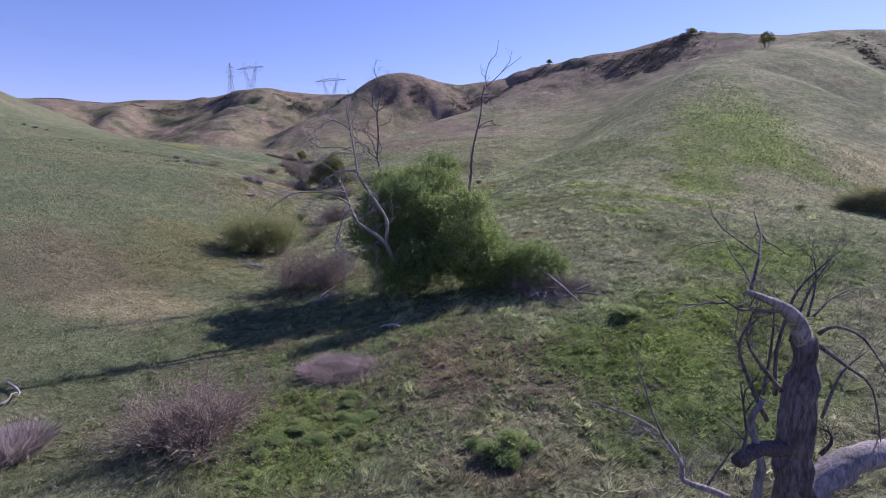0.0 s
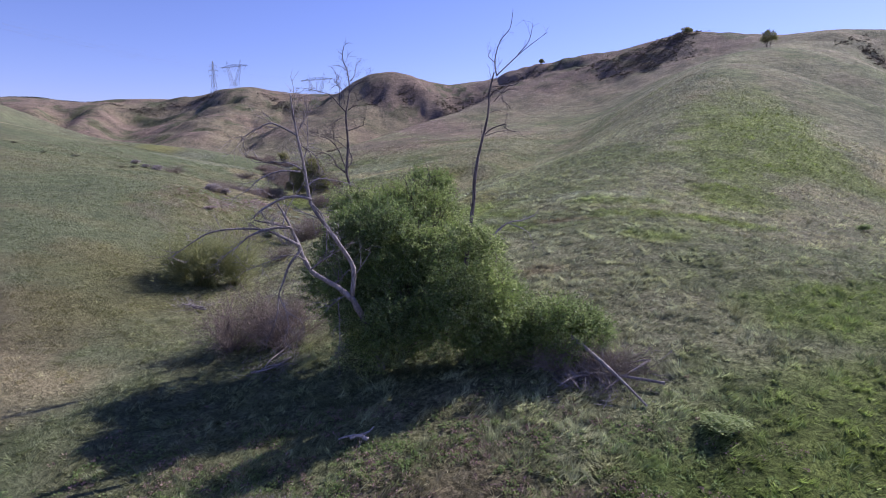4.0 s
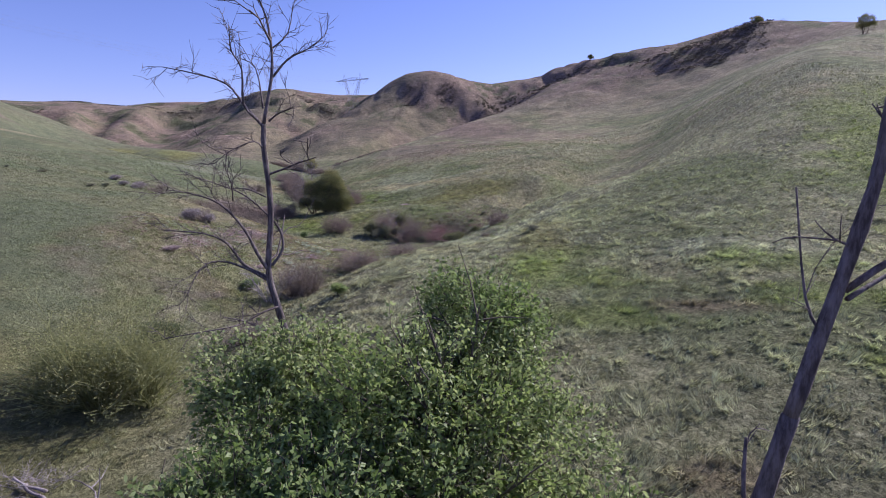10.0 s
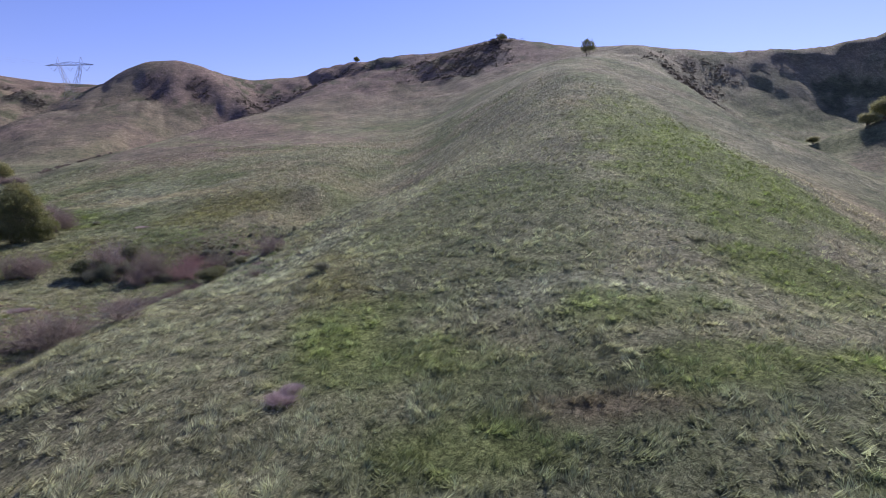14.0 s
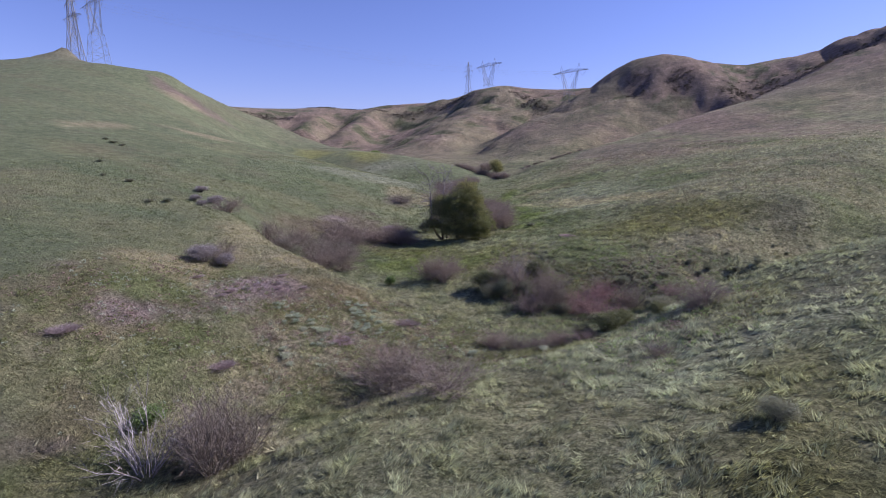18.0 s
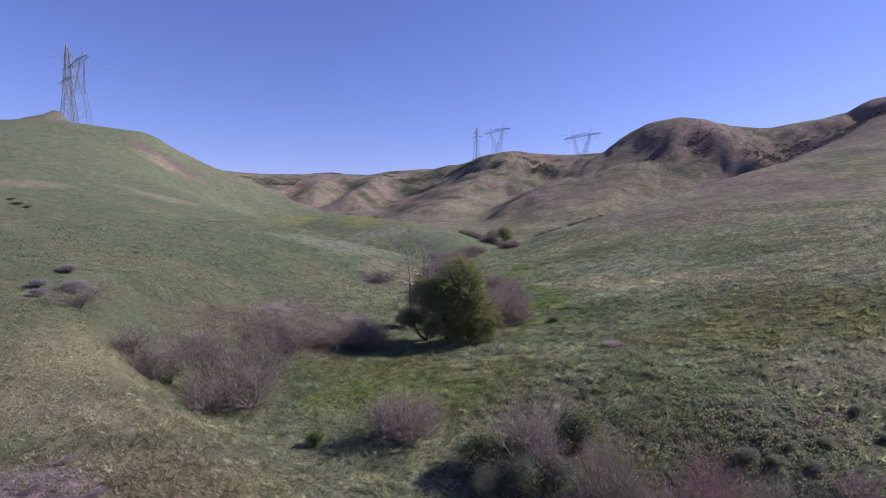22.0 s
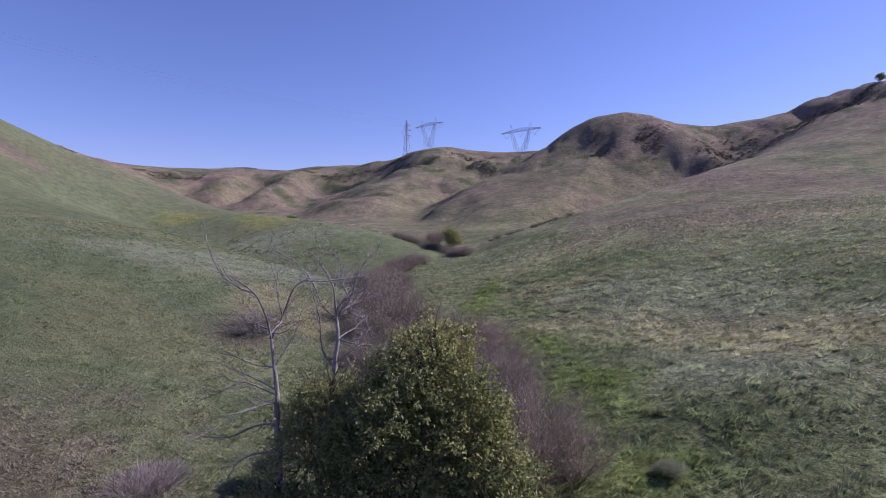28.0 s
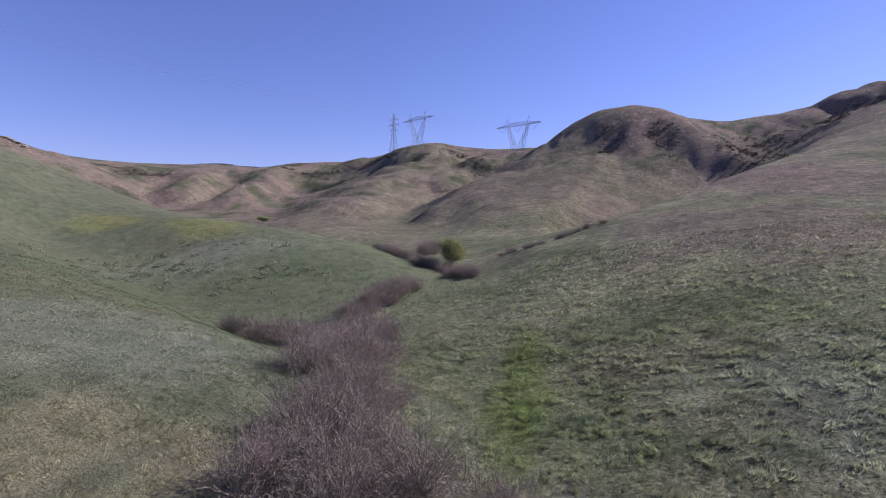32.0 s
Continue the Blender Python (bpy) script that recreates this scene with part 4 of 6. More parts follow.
tall_tree.append((0.028, 0.010, [(6.84, 39.81, 4.01), (7.01, 39.67, 4.26), (7.11, 39.51, 4.28), (7.36, 39.37, 4.14), (7.39, 39.22, 3.77), (7.56, 39.06, 3.62), (7.78, 38.92, 3.29)]))
tall_tree.append((0.024, 0.010, [(7.36, 39.37, 4.14), (7.80, 39.48, 4.36), (8.24, 39.59, 4.31)]))
tall_tree.append((0.032, 0.023, [(6.60, 39.81, 2.12), (6.91, 39.73, 2.40), (7.26, 39.65, 2.54), (7.66, 39.56, 2.64), (7.56, 39.48, 2.47)]))
tall_tree.append((0.024, 0.010, [(7.56, 39.48, 2.47), (7.88, 39.53, 2.31), (8.35, 39.59, 2.25)]))
tall_tree.append((0.024, 0.010, [(6.63, 39.81, 2.05), (7.28, 40.04, 2.27), (7.96, 40.26, 2.36)]))
tall_tree.append((0.028, 0.014, [(6.07, 39.81, -0.26), (6.01, 39.93, 0.20), (6.05, 40.04, 0.69)]))
tall_tree.append((0.015, 0.008, [(6.48, 39.81, 1.71), (6.48, 40.09, 2.00), (6.49, 40.37, 2.94)]))
tall_tree.append((0.024, 0.011, [(6.01, 39.81, -1.21), (5.92, 39.98, -1.61), (5.91, 40.15, -1.11)]))
tall_tree.append((0.035, 0.011, [(7.24, 40.15, 5.12), (7.16, 40.29, 5.88), (7.44, 40.43, 6.86), (7.98, 40.57, 7.54), (8.15, 40.71, 8.52)]))
tall_tree.append((0.035, 0.011, [(7.24, 40.15, 5.12), (7.86, 39.93, 5.70), (8.55, 39.70, 6.32), (9.65, 39.48, 7.13)]))
tall_tree.append((0.024, 0.010, [(7.15, 40.15, 5.74), (6.83, 40.32, 6.09), (7.01, 40.49, 6.44)]))
tall_tree.append((0.024, 0.010, [(8.26, 39.81, 6.13), (8.81, 39.87, 6.76), (9.01, 39.93, 7.60)]))
tall_tree.append((0.020, 0.010, [(7.13, 40.15, 3.82), (7.79, 40.37, 4.55), (8.19, 40.60, 4.76)]))
dead_tree("dead_tree", tall_tree, "tall thin leafless trunk with a few bare branches", 22, 2, bark=SNAG_BARK)

low_limb = []
low_limb.append((0.09, 0.02, [(6.02, 42.50, -6.94), (6.90, 42.62, -4.78), (7.66, 42.74, -3.62), (8.57, 42.86, -2.87), (9.50, 42.98, -2.73), (10.29, 43.10, -2.41)]))
low_limb.append((0.03, 0.01, [(8.55, 42.80, -2.86), (9.81, 42.65, -3.44), (10.12, 42.50, -4.58)]))
low_limb.append((0.03, 0.01, [(7.36, 42.50, -3.86), (7.89, 42.50, -4.90), (7.66, 42.50, -5.94)]))
dead_tree("dead_tree", low_limb, "low bare stem with a whitish curved branch", 23, bark=DEAD_BARK)

back_tree = []
back_tree.append((0.112, 0.068, [(-0.67, 50.30, -3.87), (-1.01, 50.30, -1.97), (-1.24, 50.30, -0.90), (-1.44, 50.30, 0.06), (-1.29, 50.30, 1.57), (-1.30, 50.30, 2.54), (-1.37, 50.30, 3.46), (-1.34, 50.30, 4.13)]))
back_tree.append((0.053, 0.017, [(-1.34, 50.30, 4.13), (-1.11, 50.46, 5.35), (-1.11, 50.62, 6.12), (-1.25, 50.78, 6.95), (-1.53, 50.94, 7.76), (-1.44, 51.10, 8.57)]))
back_tree.append((0.053, 0.01, [(-1.41, 50.30, 0.06), (-1.61, 50.00, 0.63), (-1.85, 49.70, 1.40), (-2.32, 49.40, 2.08), (-2.92, 49.10, 2.36), (-3.36, 48.80, 2.47)]))
back_tree.append((0.053, 0.01, [(-1.39, 50.30, -0.13), (-2.03, 50.05, 0.34), (-2.32, 49.80, 0.95), (-2.82, 49.55, 1.27), (-3.75, 49.30, 1.40)]))
back_tree.append((0.038, 0.01, [(-1.45, 50.30, -0.19), (-1.94, 49.80, 0.30), (-2.40, 49.30, 0.58), (-2.67, 48.80, 0.47), (-2.87, 48.30, -0.15)]))
back_tree.append((0.045, 0.01, [(-1.34, 50.30, 0.25), (-1.05, 50.43, 0.69), (-1.14, 50.57, 1.24), (-1.63, 50.70, 1.78), (-2.22, 50.83, 2.23), (-2.97, 50.97, 2.51), (-3.91, 51.10, 2.80)]))
back_tree.append((0.022, 0.009, [(-1.38, 50.30, 2.17), (-1.96, 50.55, 2.38), (-2.49, 50.80, 2.38)]))
back_tree.append((0.045, 0.01, [(-1.35, 50.30, 4.06), (-1.93, 50.52, 4.70), (-2.44, 50.75, 5.25), (-3.42, 50.97, 5.56), (-4.35, 51.20, 5.76)]))
back_tree.append((0.038, 0.01, [(-1.47, 50.30, 4.22), (-1.77, 50.10, 4.63), (-1.69, 49.90, 5.48), (-1.87, 49.70, 5.94), (-1.78, 49.50, 6.37)]))
back_tree.append((0.038, 0.01, [(-1.13, 50.70, 5.42), (-0.75, 50.90, 5.92), (-0.23, 51.10, 6.23), (0.19, 51.30, 6.60)]))
back_tree.append((0.022, 0.009, [(-1.37, 50.30, 3.46), (-1.52, 49.97, 3.67), (-2.04, 49.63, 3.41), (-2.32, 49.30, 3.10)]))
back_tree.append((0.022, 0.009, [(-2.30, 50.30, 2.10), (-2.22, 50.05, 2.56), (-2.29, 49.80, 3.09)]))
back_tree.append((0.038, 0.01, [(-1.17, 50.30, -0.93), (-1.50, 49.80, -0.96), (-1.87, 49.30, -1.11), (-2.19, 48.80, -1.09), (-3.45, 48.30, -1.17)]))
back_tree.append((0.03, 0.009, [(-1.18, 50.30, 4.22), (-0.86, 50.10, 4.40), (-0.40, 49.90, 4.53)]))
back_tree.append((0.026, 0.009, [(-1.14, 50.70, 6.14), (-0.74, 51.00, 6.63), (-0.64, 51.30, 7.49)]))
back_tree.append((0.026, 0.009, [(-1.42, 50.60, 4.58), (-1.67, 50.95, 5.69), (-2.27, 51.30, 6.03)]))
dead_tree("dead_tree", back_tree, "slender leafless tree with long arching bare branches", 24, 6, bushy=2, twig_len=0.9, fine=0.011, extra=4, bark=SNAG_BARK)

snag = []
snag.append((0.5, 0.36, [(9.76, 9.60, -11.46), (9.47, 9.60, -8.97), (9.21, 9.60, -7.22), (9.03, 9.60, -6.14)]))
snag.append((0.35, 0.2, [(9.03, 9.60, -6.14), (9.03, 9.60, -4.89), (9.05, 9.60, -4.16), (9.00, 9.60, -3.66)]))
snag.append((0.18, 0.04, [(9.00, 9.60, -3.82), (8.72, 9.50, -3.31), (8.37, 9.40, -3.00), (7.89, 9.30, -2.77), (7.39, 9.20, -2.57)]))
snag.append((0.17, 0.13, [(8.95, 9.60, -6.07), (8.03, 9.25, -5.84), (7.34, 8.90, -5.86)]))
snag.append((0.33, 0.24, [(9.36, 9.60, -7.20), (10.14, 9.70, -6.71), (10.72, 9.80, -6.50), (11.85, 9.90, -6.42)]))
snag.append((0.1, 0.06, [(8.18, 9.30, -7.96), (8.11, 9.30, -6.67), (8.15, 9.30, -6.30), (7.94, 9.30, -5.64), (7.82, 9.30, -5.20), (8.04, 9.30, -4.81)]))
snag.append((0.05, 0.015, [(8.23, 9.40, -5.31), (7.65, 9.33, -4.28), (7.41, 9.25, -3.76), (7.39, 9.18, -3.37), (7.60, 9.10, -3.07)]))
snag.append((0.05, 0.012, [(8.61, 9.60, -4.77), (7.96, 9.47, -4.07), (7.58, 9.33, -3.55), (7.53, 9.20, -3.05)]))
snag.append((0.05, 0.01, [(8.65, 9.80, -4.97), (8.66, 9.90, -4.02), (8.93, 10.00, -3.09), (9.26, 10.10, -2.64), (10.09, 10.20, -1.96)]))
snag.append((0.04, 0.01, [(8.92, 9.90, -3.84), (9.44, 10.20, -2.91), (10.11, 10.50, -2.28)]))
snag.append((0.05, 0.01, [(9.26, 9.60, -3.59), (9.53, 9.50, -3.41), (10.07, 9.40, -3.64), (10.63, 9.30, -4.42)]))
snag.append((0.05, 0.01, [(9.31, 9.60, -3.83), (10.08, 9.70, -4.35), (10.81, 9.80, -4.92), (11.30, 9.90, -6.29)]))
snag.append((0.05, 0.012, [(9.46, 9.40, -6.11), (9.64, 9.37, -5.84), (9.53, 9.33, -5.57), (9.30, 9.30, -5.48)]))
snag.append((0.04, 0.01, [(9.75, 9.80, -5.52), (10.25, 10.00, -4.61), (11.01, 10.20, -4.20)]))
snag.append((0.04, 0.01, [(8.46, 9.90, -5.01), (8.57, 9.97, -4.29), (8.62, 10.03, -3.33), (8.52, 10.10, -2.87)]))
snag.append((0.085, 0.02, [(7.94, 9.90, -7.36), (7.65, 10.03, -7.27), (7.24, 10.16, -7.17), (7.08, 10.29, -7.09), (7.08, 10.41, -6.78), (6.66, 10.54, -6.18), (6.17, 10.67, -5.85), (5.37, 10.80, -5.56)]))
snag.append((0.03, 0.01, [(6.66, 10.40, -6.21), (6.37, 10.53, -5.52), (6.25, 10.67, -5.02), (6.10, 10.80, -4.61)]))
snag.append((0.03, 0.01, [(7.43, 9.90, -7.04), (7.73, 9.90, -6.52), (7.95, 9.90, -6.14)]))
snag.append((0.03, 0.01, [(9.29, 9.80, -3.28), (9.83, 10.05, -3.00), (10.52, 10.30, -2.84)]))
snag.append((0.03, 0.01, [(9.16, 9.80, -3.28), (9.55, 10.15, -2.66), (9.71, 10.50, -2.13)]))
snag_tree = dead_tree("broken_snag", snag, "broken-topped dead tree with a curved pointed stub", 25, 9, bushy=2, charred=(3, 12), bark=SNAG_BARK, extra=4, pale=(2, 4, 5, 15), twig_len=1.1, fine=0.007)



def hollow(tree, pts, r, seed):
    """A charred hollow in a trunk: a dark, ragged lens of rotten wood set into its side."""
    off = np.array(tree.location)
    part("hollow", limb_mesh("hollow", [tube([np.array(p) - off for p in pts], r, r * 0.5, 7, 0.6, seed)]), DARK_BARK, tree, "dark rotten hollow")


hollow(snag_tree, [(9.3, 9.3, -7.4), (9.1, 9.38, -6.5), (9.08, 9.4, -5.6)], 0.17, 4)
hollow(snag_tree, [(9.2, 9.44, -4.9), (9.16, 9.45, -4.5), (9.12, 9.48, -4.2)], 0.11, 5)
hollow(snag_tree, [(9.6, 9.2, -8.8), (9.5, 9.22, -8.0)], 0.16, 6)

oak_stem_left = []
oak_stem_left.append((0.12, 0.05, [(-23.44, 146.27, -6.46), (-23.68, 146.36, -3.01), (-23.70, 146.42, -1.79), (-23.81, 146.43, -0.77), (-23.93, 146.45, 0.25)]))
oak_stem_left.append((0.05, 0.012, [(-23.93, 146.45, 0.25), (-24.07, 146.34, 1.08), (-24.41, 146.18, 1.90), (-25.13, 145.90, 2.51)]))
oak_stem_left.append((0.05, 0.012, [(-23.93, 146.45, 0.25), (-23.62, 146.72, 1.04), (-23.32, 146.99, 2.05), (-22.76, 147.31, 2.45)]))
oak_stem_left.append((0.03, 0.01, [(-23.81, 146.43, -0.77), (-23.42, 146.74, 0.01), (-23.08, 147.04, 0.80)]))
oak_stem_left.append((0.03, 0.01, [(-23.76, 146.41, -1.58), (-24.34, 146.01, -1.10), (-25.52, 145.43, -0.44)]))
oak_stem_left.append((0.03, 0.01, [(-23.74, 146.41, -1.79), (-24.76, 146.00, -1.26), (-25.29, 145.69, -1.50), (-25.73, 145.42, -1.70)]))
oak_stem_left.append((0.045, 0.01, [(-23.67, 146.38, -2.80), (-24.30, 145.92, -2.80), (-25.04, 145.41, -3.10), (-25.99, 144.87, -2.90)]))
oak_stem_left.append((0.04, 0.01, [(-23.57, 146.36, -3.82), (-24.29, 145.87, -3.79), (-24.69, 145.47, -3.99), (-24.88, 145.11, -4.45)]))
oak_stem_left.append((0.025, 0.01, [(-24.01, 146.45, 0.65), (-24.32, 146.35, 0.45), (-24.43, 146.34, 1.06)]))
oak_stem_left.append((0.025, 0.01, [(-23.55, 146.60, 1.06), (-23.81, 146.67, 1.86), (-23.84, 146.80, 2.67)]))
dead_tree("dead_sapling", oak_stem_left, "thin bleached dead stem beside an oak", 26, 7, bushy=2, fine=0.012, extra=7, bark=GREY_BARK)

oak_stem_right = []
oak_stem_right.append((0.11, 0.05, [(-22.21, 148.28, -4.46), (-22.43, 148.37, -1.39), (-22.32, 148.46, -0.07), (-22.40, 148.48, 0.80)]))
oak_stem_right.append((0.05, 0.012, [(-22.40, 148.48, 0.80), (-22.47, 148.41, 1.91), (-22.74, 148.26, 2.58), (-23.02, 148.10, 3.13)]))
oak_stem_right.append((0.05, 0.012, [(-22.33, 148.51, 0.89), (-21.94, 148.79, 1.44), (-21.69, 149.05, 2.54), (-21.18, 149.37, 3.29)]))
oak_stem_right.append((0.03, 0.01, [(-22.46, 148.47, 0.80), (-23.03, 148.53, 1.21), (-23.53, 148.64, 2.30)]))
oak_stem_right.append((0.04, 0.01, [(-22.47, 148.37, -1.17), (-22.84, 148.16, -0.48), (-22.90, 148.06, 0.85), (-23.20, 147.89, 1.99)]))
oak_stem_right.append((0.025, 0.01, [(-22.33, 148.50, 0.80), (-21.87, 148.64, 0.91), (-21.45, 148.76, 0.81)]))
oak_stem_right.append((0.03, 0.01, [(-22.35, 148.41, -0.95), (-21.99, 148.37, -0.69), (-21.55, 148.36, -0.40)]))
oak_stem_right.append((0.025, 0.01, [(-22.52, 148.50, 1.90), (-22.28, 148.71, 2.55), (-22.42, 148.79, 2.99)]))
dead_tree("dead_sapling", oak_stem_right, "thin grey dead stem behind an oak", 27, 7, bushy=2, fine=0.012, extra=7, bark=GREY_BARK)

# ---- shrubs and weeds ----
def ribbons(rng, rows):
    """Twigs too thin to look round: narrow tapering strips."""
    a, b = np.array([r[0] for r in rows]), np.array([r[1] for r in rows])
    side = unit(np.cross(b - a, rng.normal(0, 1, a.shape))) * np.array([[r[2]] for r in rows])
    v = np.stack([a - side, a + side, b + side * 0.5, b - side * 0.5], 1).reshape(-1, 3)
    return v, np.arange(len(v)).reshape(-1, 4)


def bare_shrub(name, label, mat, seed, stems=40, specks=3400, lean=0.85, group="shrubs"):
    """A leafless shrub one metre wide and high: stems that fan out from the root and a haze of fine twigs."""
    rng = np.random.RandomState(seed)
    top = thing(name, (0, 0, 0), label, "shrub", group)
    thick, thin = [], []
    for _ in range(stems):
        a = rng.uniform(0, 2 * math.pi)
        s = rng.uniform(0.1, lean)
        d = np.array((math.cos(a) * s, math.sin(a) * s, rng.uniform(0.55, 1.0)))
        p = np.array((math.cos(a), math.sin(a), 0)) * rng.uniform(0, 0.12) - (0, 0, 0.03)
        rows = []
        grow(rng, p, d / np.linalg.norm(d), rng.uniform(0.55, 0.95), 0.011, 2, rows, 0.28, 0.02, 2, 0.45, 0.5)
        for r in rows:
            (thick if r[2] > 0.006 else thin).append(r)
    part("brushwood", mesh_of("brushwood", *grown(thick)), mat, top)
    ends = np.array([r[1] for r in thin])
    k = rng.randint(0, len(ends), specks)
    lv = leaves(rng, ends[k] + rng.normal(0, 0.025, (specks, 3)), rng.normal(0, 1, (specks, 3)), 0.026, 0.017, 0)
    part("twig_mass", mesh_of("twig_mass", *joined([ribbons(rng, thin), lv])), mat, top)
    return top


def leafy_shrub(name, label, mat, seed, clumps=9, sprays=420, per=9, leaf=0.05, group="shrubs", lift=0.5, wood=LIVE_BARK):
    rng = np.random.RandomState(seed)
    top = thing(name, (0, 0, 0), label, "shrub", group)
    lobes = []
    for _ in range(clumps):
        a, r = rng.uniform(0, 2 * math.pi), rng.uniform(0.05, 0.3)
        h = rng.uniform(0.25, 0.62)
        lobes.append((r * math.cos(a), r * math.sin(a), h, rng.uniform(0.14, 0.26), rng.uniform(0.14, 0.26), rng.uniform(0.16, 0.3)))
    lv, tw = crown(rng, lobes, sprays, per, leaf, 0.13, 0.35, lift, 0, twig=0.003)
    rows = [((0, 0, -0.05), np.array(lo[:3]), 0.018, 0.006) for lo in lobes]
    part("brushwood", mesh_of("brushwood", *joined([grown(rows), tw])), wood, top)
    part("foliage", mesh_of("foliage", *lv), mat, top)
    return top


def weed_clump(name, label, mat, seed, blades=260, group="weeds", wide=0.03):
    rng = np.random.RandomState(seed)
    top = thing(name, (0, 0, 0), label, "plant", group)
    a, r = rng.uniform(0, 6.283, blades), 0.5 * np.sqrt(rng.rand(blades))
    at = np.c_[r * np.cos(a), r * np.sin(a), np.full(blades, -0.03)]
    way = np.c_[np.cos(a) * r * 1.2, np.sin(a) * r * 1.2, np.ones(blades)]
    way = way * (1.1 - 2.4 * r[:, None] ** 2) + rng.normal(0, 0.16, (blades, 3))
    lv = leaves(rng, at, way, 0.85, wide * 2, 0)
    lv[0][2::4, 2] *= np.repeat(1.0 - 1.8 * r**2, 1)
    st = sticks(at, at + unit(way) * 0.5, 0.008, 0.004)
    part("brushwood", mesh_of("brushwood", *st), mat, top)
    part("foliage", mesh_of("foliage", *lv), mat, top)
    return top


PLACED = set()


def set_out(protos, spots, seed, sink=0.03):
    """Stands copies of the shrubs at the spots, turned and sized."""
    rng = random.Random(seed)
    for k, (x, y, w, h) in enumerate(spots):
        proto = protos[k % len(protos)]
        m = Matrix.Translation((x, y, gz(x, y) - sink * h)) @ Matrix.Rotation(rng.uniform(0, 6.28), 4, "Z") @ Matrix.Diagonal((w, w, h, 1))
        if proto not in PLACED:
            PLACED.add(proto)
            proto.matrix_basis = m
        else:
            copy_thing(proto, m @ Matrix.Diagonal((*(1 / s for s in proto.scale), 1)))


# ---- shrubs: x, y, width and height ----
OLIVE_SPOTS = [(-17.3, 66.3, 7.0, 5.4), (-14.6, 66.8, 5.0, 4.6), (-19.8, 67.4, 4.4, 3.6)]
GREEN_SPOTS = [(-5.2, 124.0, 2.4, 2.6), (-1.8, 122.4, 2.0, 1.8), (-18.3, 76.0, 4.2, 2.3), (-7.2, 123.6, 3.8, 2.9), (-2.5, 127.4, 3.5, 3.5), (9.7, 116.3, 1.9, 1.5)]
BARE_SPOTS = [(-7.9, 48.2, 6.2, 3.4), (-5.8, 46.8, 3.6, 3.0), (-8.8, 22.9, 4.9, 2.7), (-10.7, 90.3, 4.5, 3.5), (-11.9, 75.7, 3.4, 1.8), (-6.3, 102.1, 5.1, 2.6), (-0.5, 96.8, 3.5, 1.5), (-0.2, 123.1, 4.3, 3.5), (-13.3, 125.6, 4.6, 2.7), (-28.9, 109.0, 2.6, 1.8), (-41.6, 122.9, 3.4, 1.8), (-34.0, 122.9, 5.0, 2.3), (-35.6, 129.2, 4.2, 2.5), (-28.4, 125.7, 6.6, 3.3), (-33.1, 136.8, 5.3, 2.2), (-29.8, 141.2, 4.1, 2.1), (-26.3, 142.6, 4.1, 2.3), (-14.7, 153.0, 4.6, 4.0), (-18.6, 155.7, 3.5, 3.2), (-4.5, 124.1, 3.8, 3.8)]
BARE_SPOTS_MORE = [(-1.4, 120.6, 2.6, 2.2), (7.5, 124.9, 2.9, 2.2), (-34.5, 138.4, 6.0, 2.0), (-31.2, 130.4, 5.6, 2.8), (-28.7, 143.0, 4.7, 2.2), (-15.7, 156.0, 4.4, 3.8), (-28.2, 144.9, 2.8, 2.8), (-18.2, 159.5, 3.2, 3.2), (-39.7, 166.6, 3.5, 1.8)]
WEED_SPOTS = [(4.3, 19.1, 1.3, 0.8), (5.2, 19.4, 1.4, 0.9), (4.9, 18.4, 1.1, 0.7), (5.9, 18.9, 0.9, 0.6), (3.7, 19.8, 0.8, 0.5), (49.9, 61.8, 1.5, 0.8), (14.6, 30.4, 2.1, 0.7), (-16.3, 90.8, 2.2, 1.4), (-5.1, 80.9, 1.7, 1.3), (-18.3, 123.0, 1.4, 1.4), (-158.9, 363.3, 6.7, 2.6)]
MAUVE_SPOTS = [(-16.2, 22.3, 2.4, 1.7), (8.0, 73.7, 1.0, 0.6), (8.6, 74.3, 0.7, 0.5), (-2.3, 144.1, 1.4, 0.6), (-31.8, 148.5, 2.3, 1.3)]
TWIG_SPOTS = [(-13.4, 88.1, 3.9, 4.3), (-4.0, 125.2, 2.5, 4.2)]
SAGE_SPOTS = [(-4.8, 122.5, 2.6, 2.6), (-3.0, 123.6, 2.2, 2.3), (-6.2, 121.8, 2.0, 1.9), (14.0, 92.1, 1.7, 0.9), (-33.5, 124.5, 3.8, 2.2), (-60.3, 123.8, 1.8, 0.6), (-49.1, 117.8, 1.4, 0.5), (-47.8, 119.4, 1.5, 0.6), (-75.7, 130.2, 1.4, 0.5), (-61.4, 142.2, 1.0, 0.4), (-92.5, 144.9, 2.0, 0.6), (-89.5, 144.6, 1.6, 0.5), (-95.5, 145.6, 1.4, 0.5), (-66.4, 124.1, 1.2, 0.5)]
SAGE_SPOTS_MORE = [(-27.0, 151.2, 2.3, 2.3), (-9.7, 153.9, 1.7, 0.7)]
RED_SPOTS = [(-8.6, 22.8, 2.8, 1.7), (2.6, 122.9, 4.2, 1.9), (5.2, 121.6, 3.2, 1.7)]
FARBUSH_SPOTS = [(-46.4, 252.4, 6.2, 6.6), (226, 155, 14, 9), (220, 158, 8, 5), (232, 151, 9, 6), (206, 167, 5, 3)]
BARE = [bare_shrub("bare_shrub", "leafless greyish-mauve shrub with fine twigs", MAUVE_TWIG, 40 + k) for k in range(4)]
RED = [bare_shrub("red_shrub", "dense reddish-brown leafless shrub in a gully", RED_TWIG, 50, 34, 1600)]
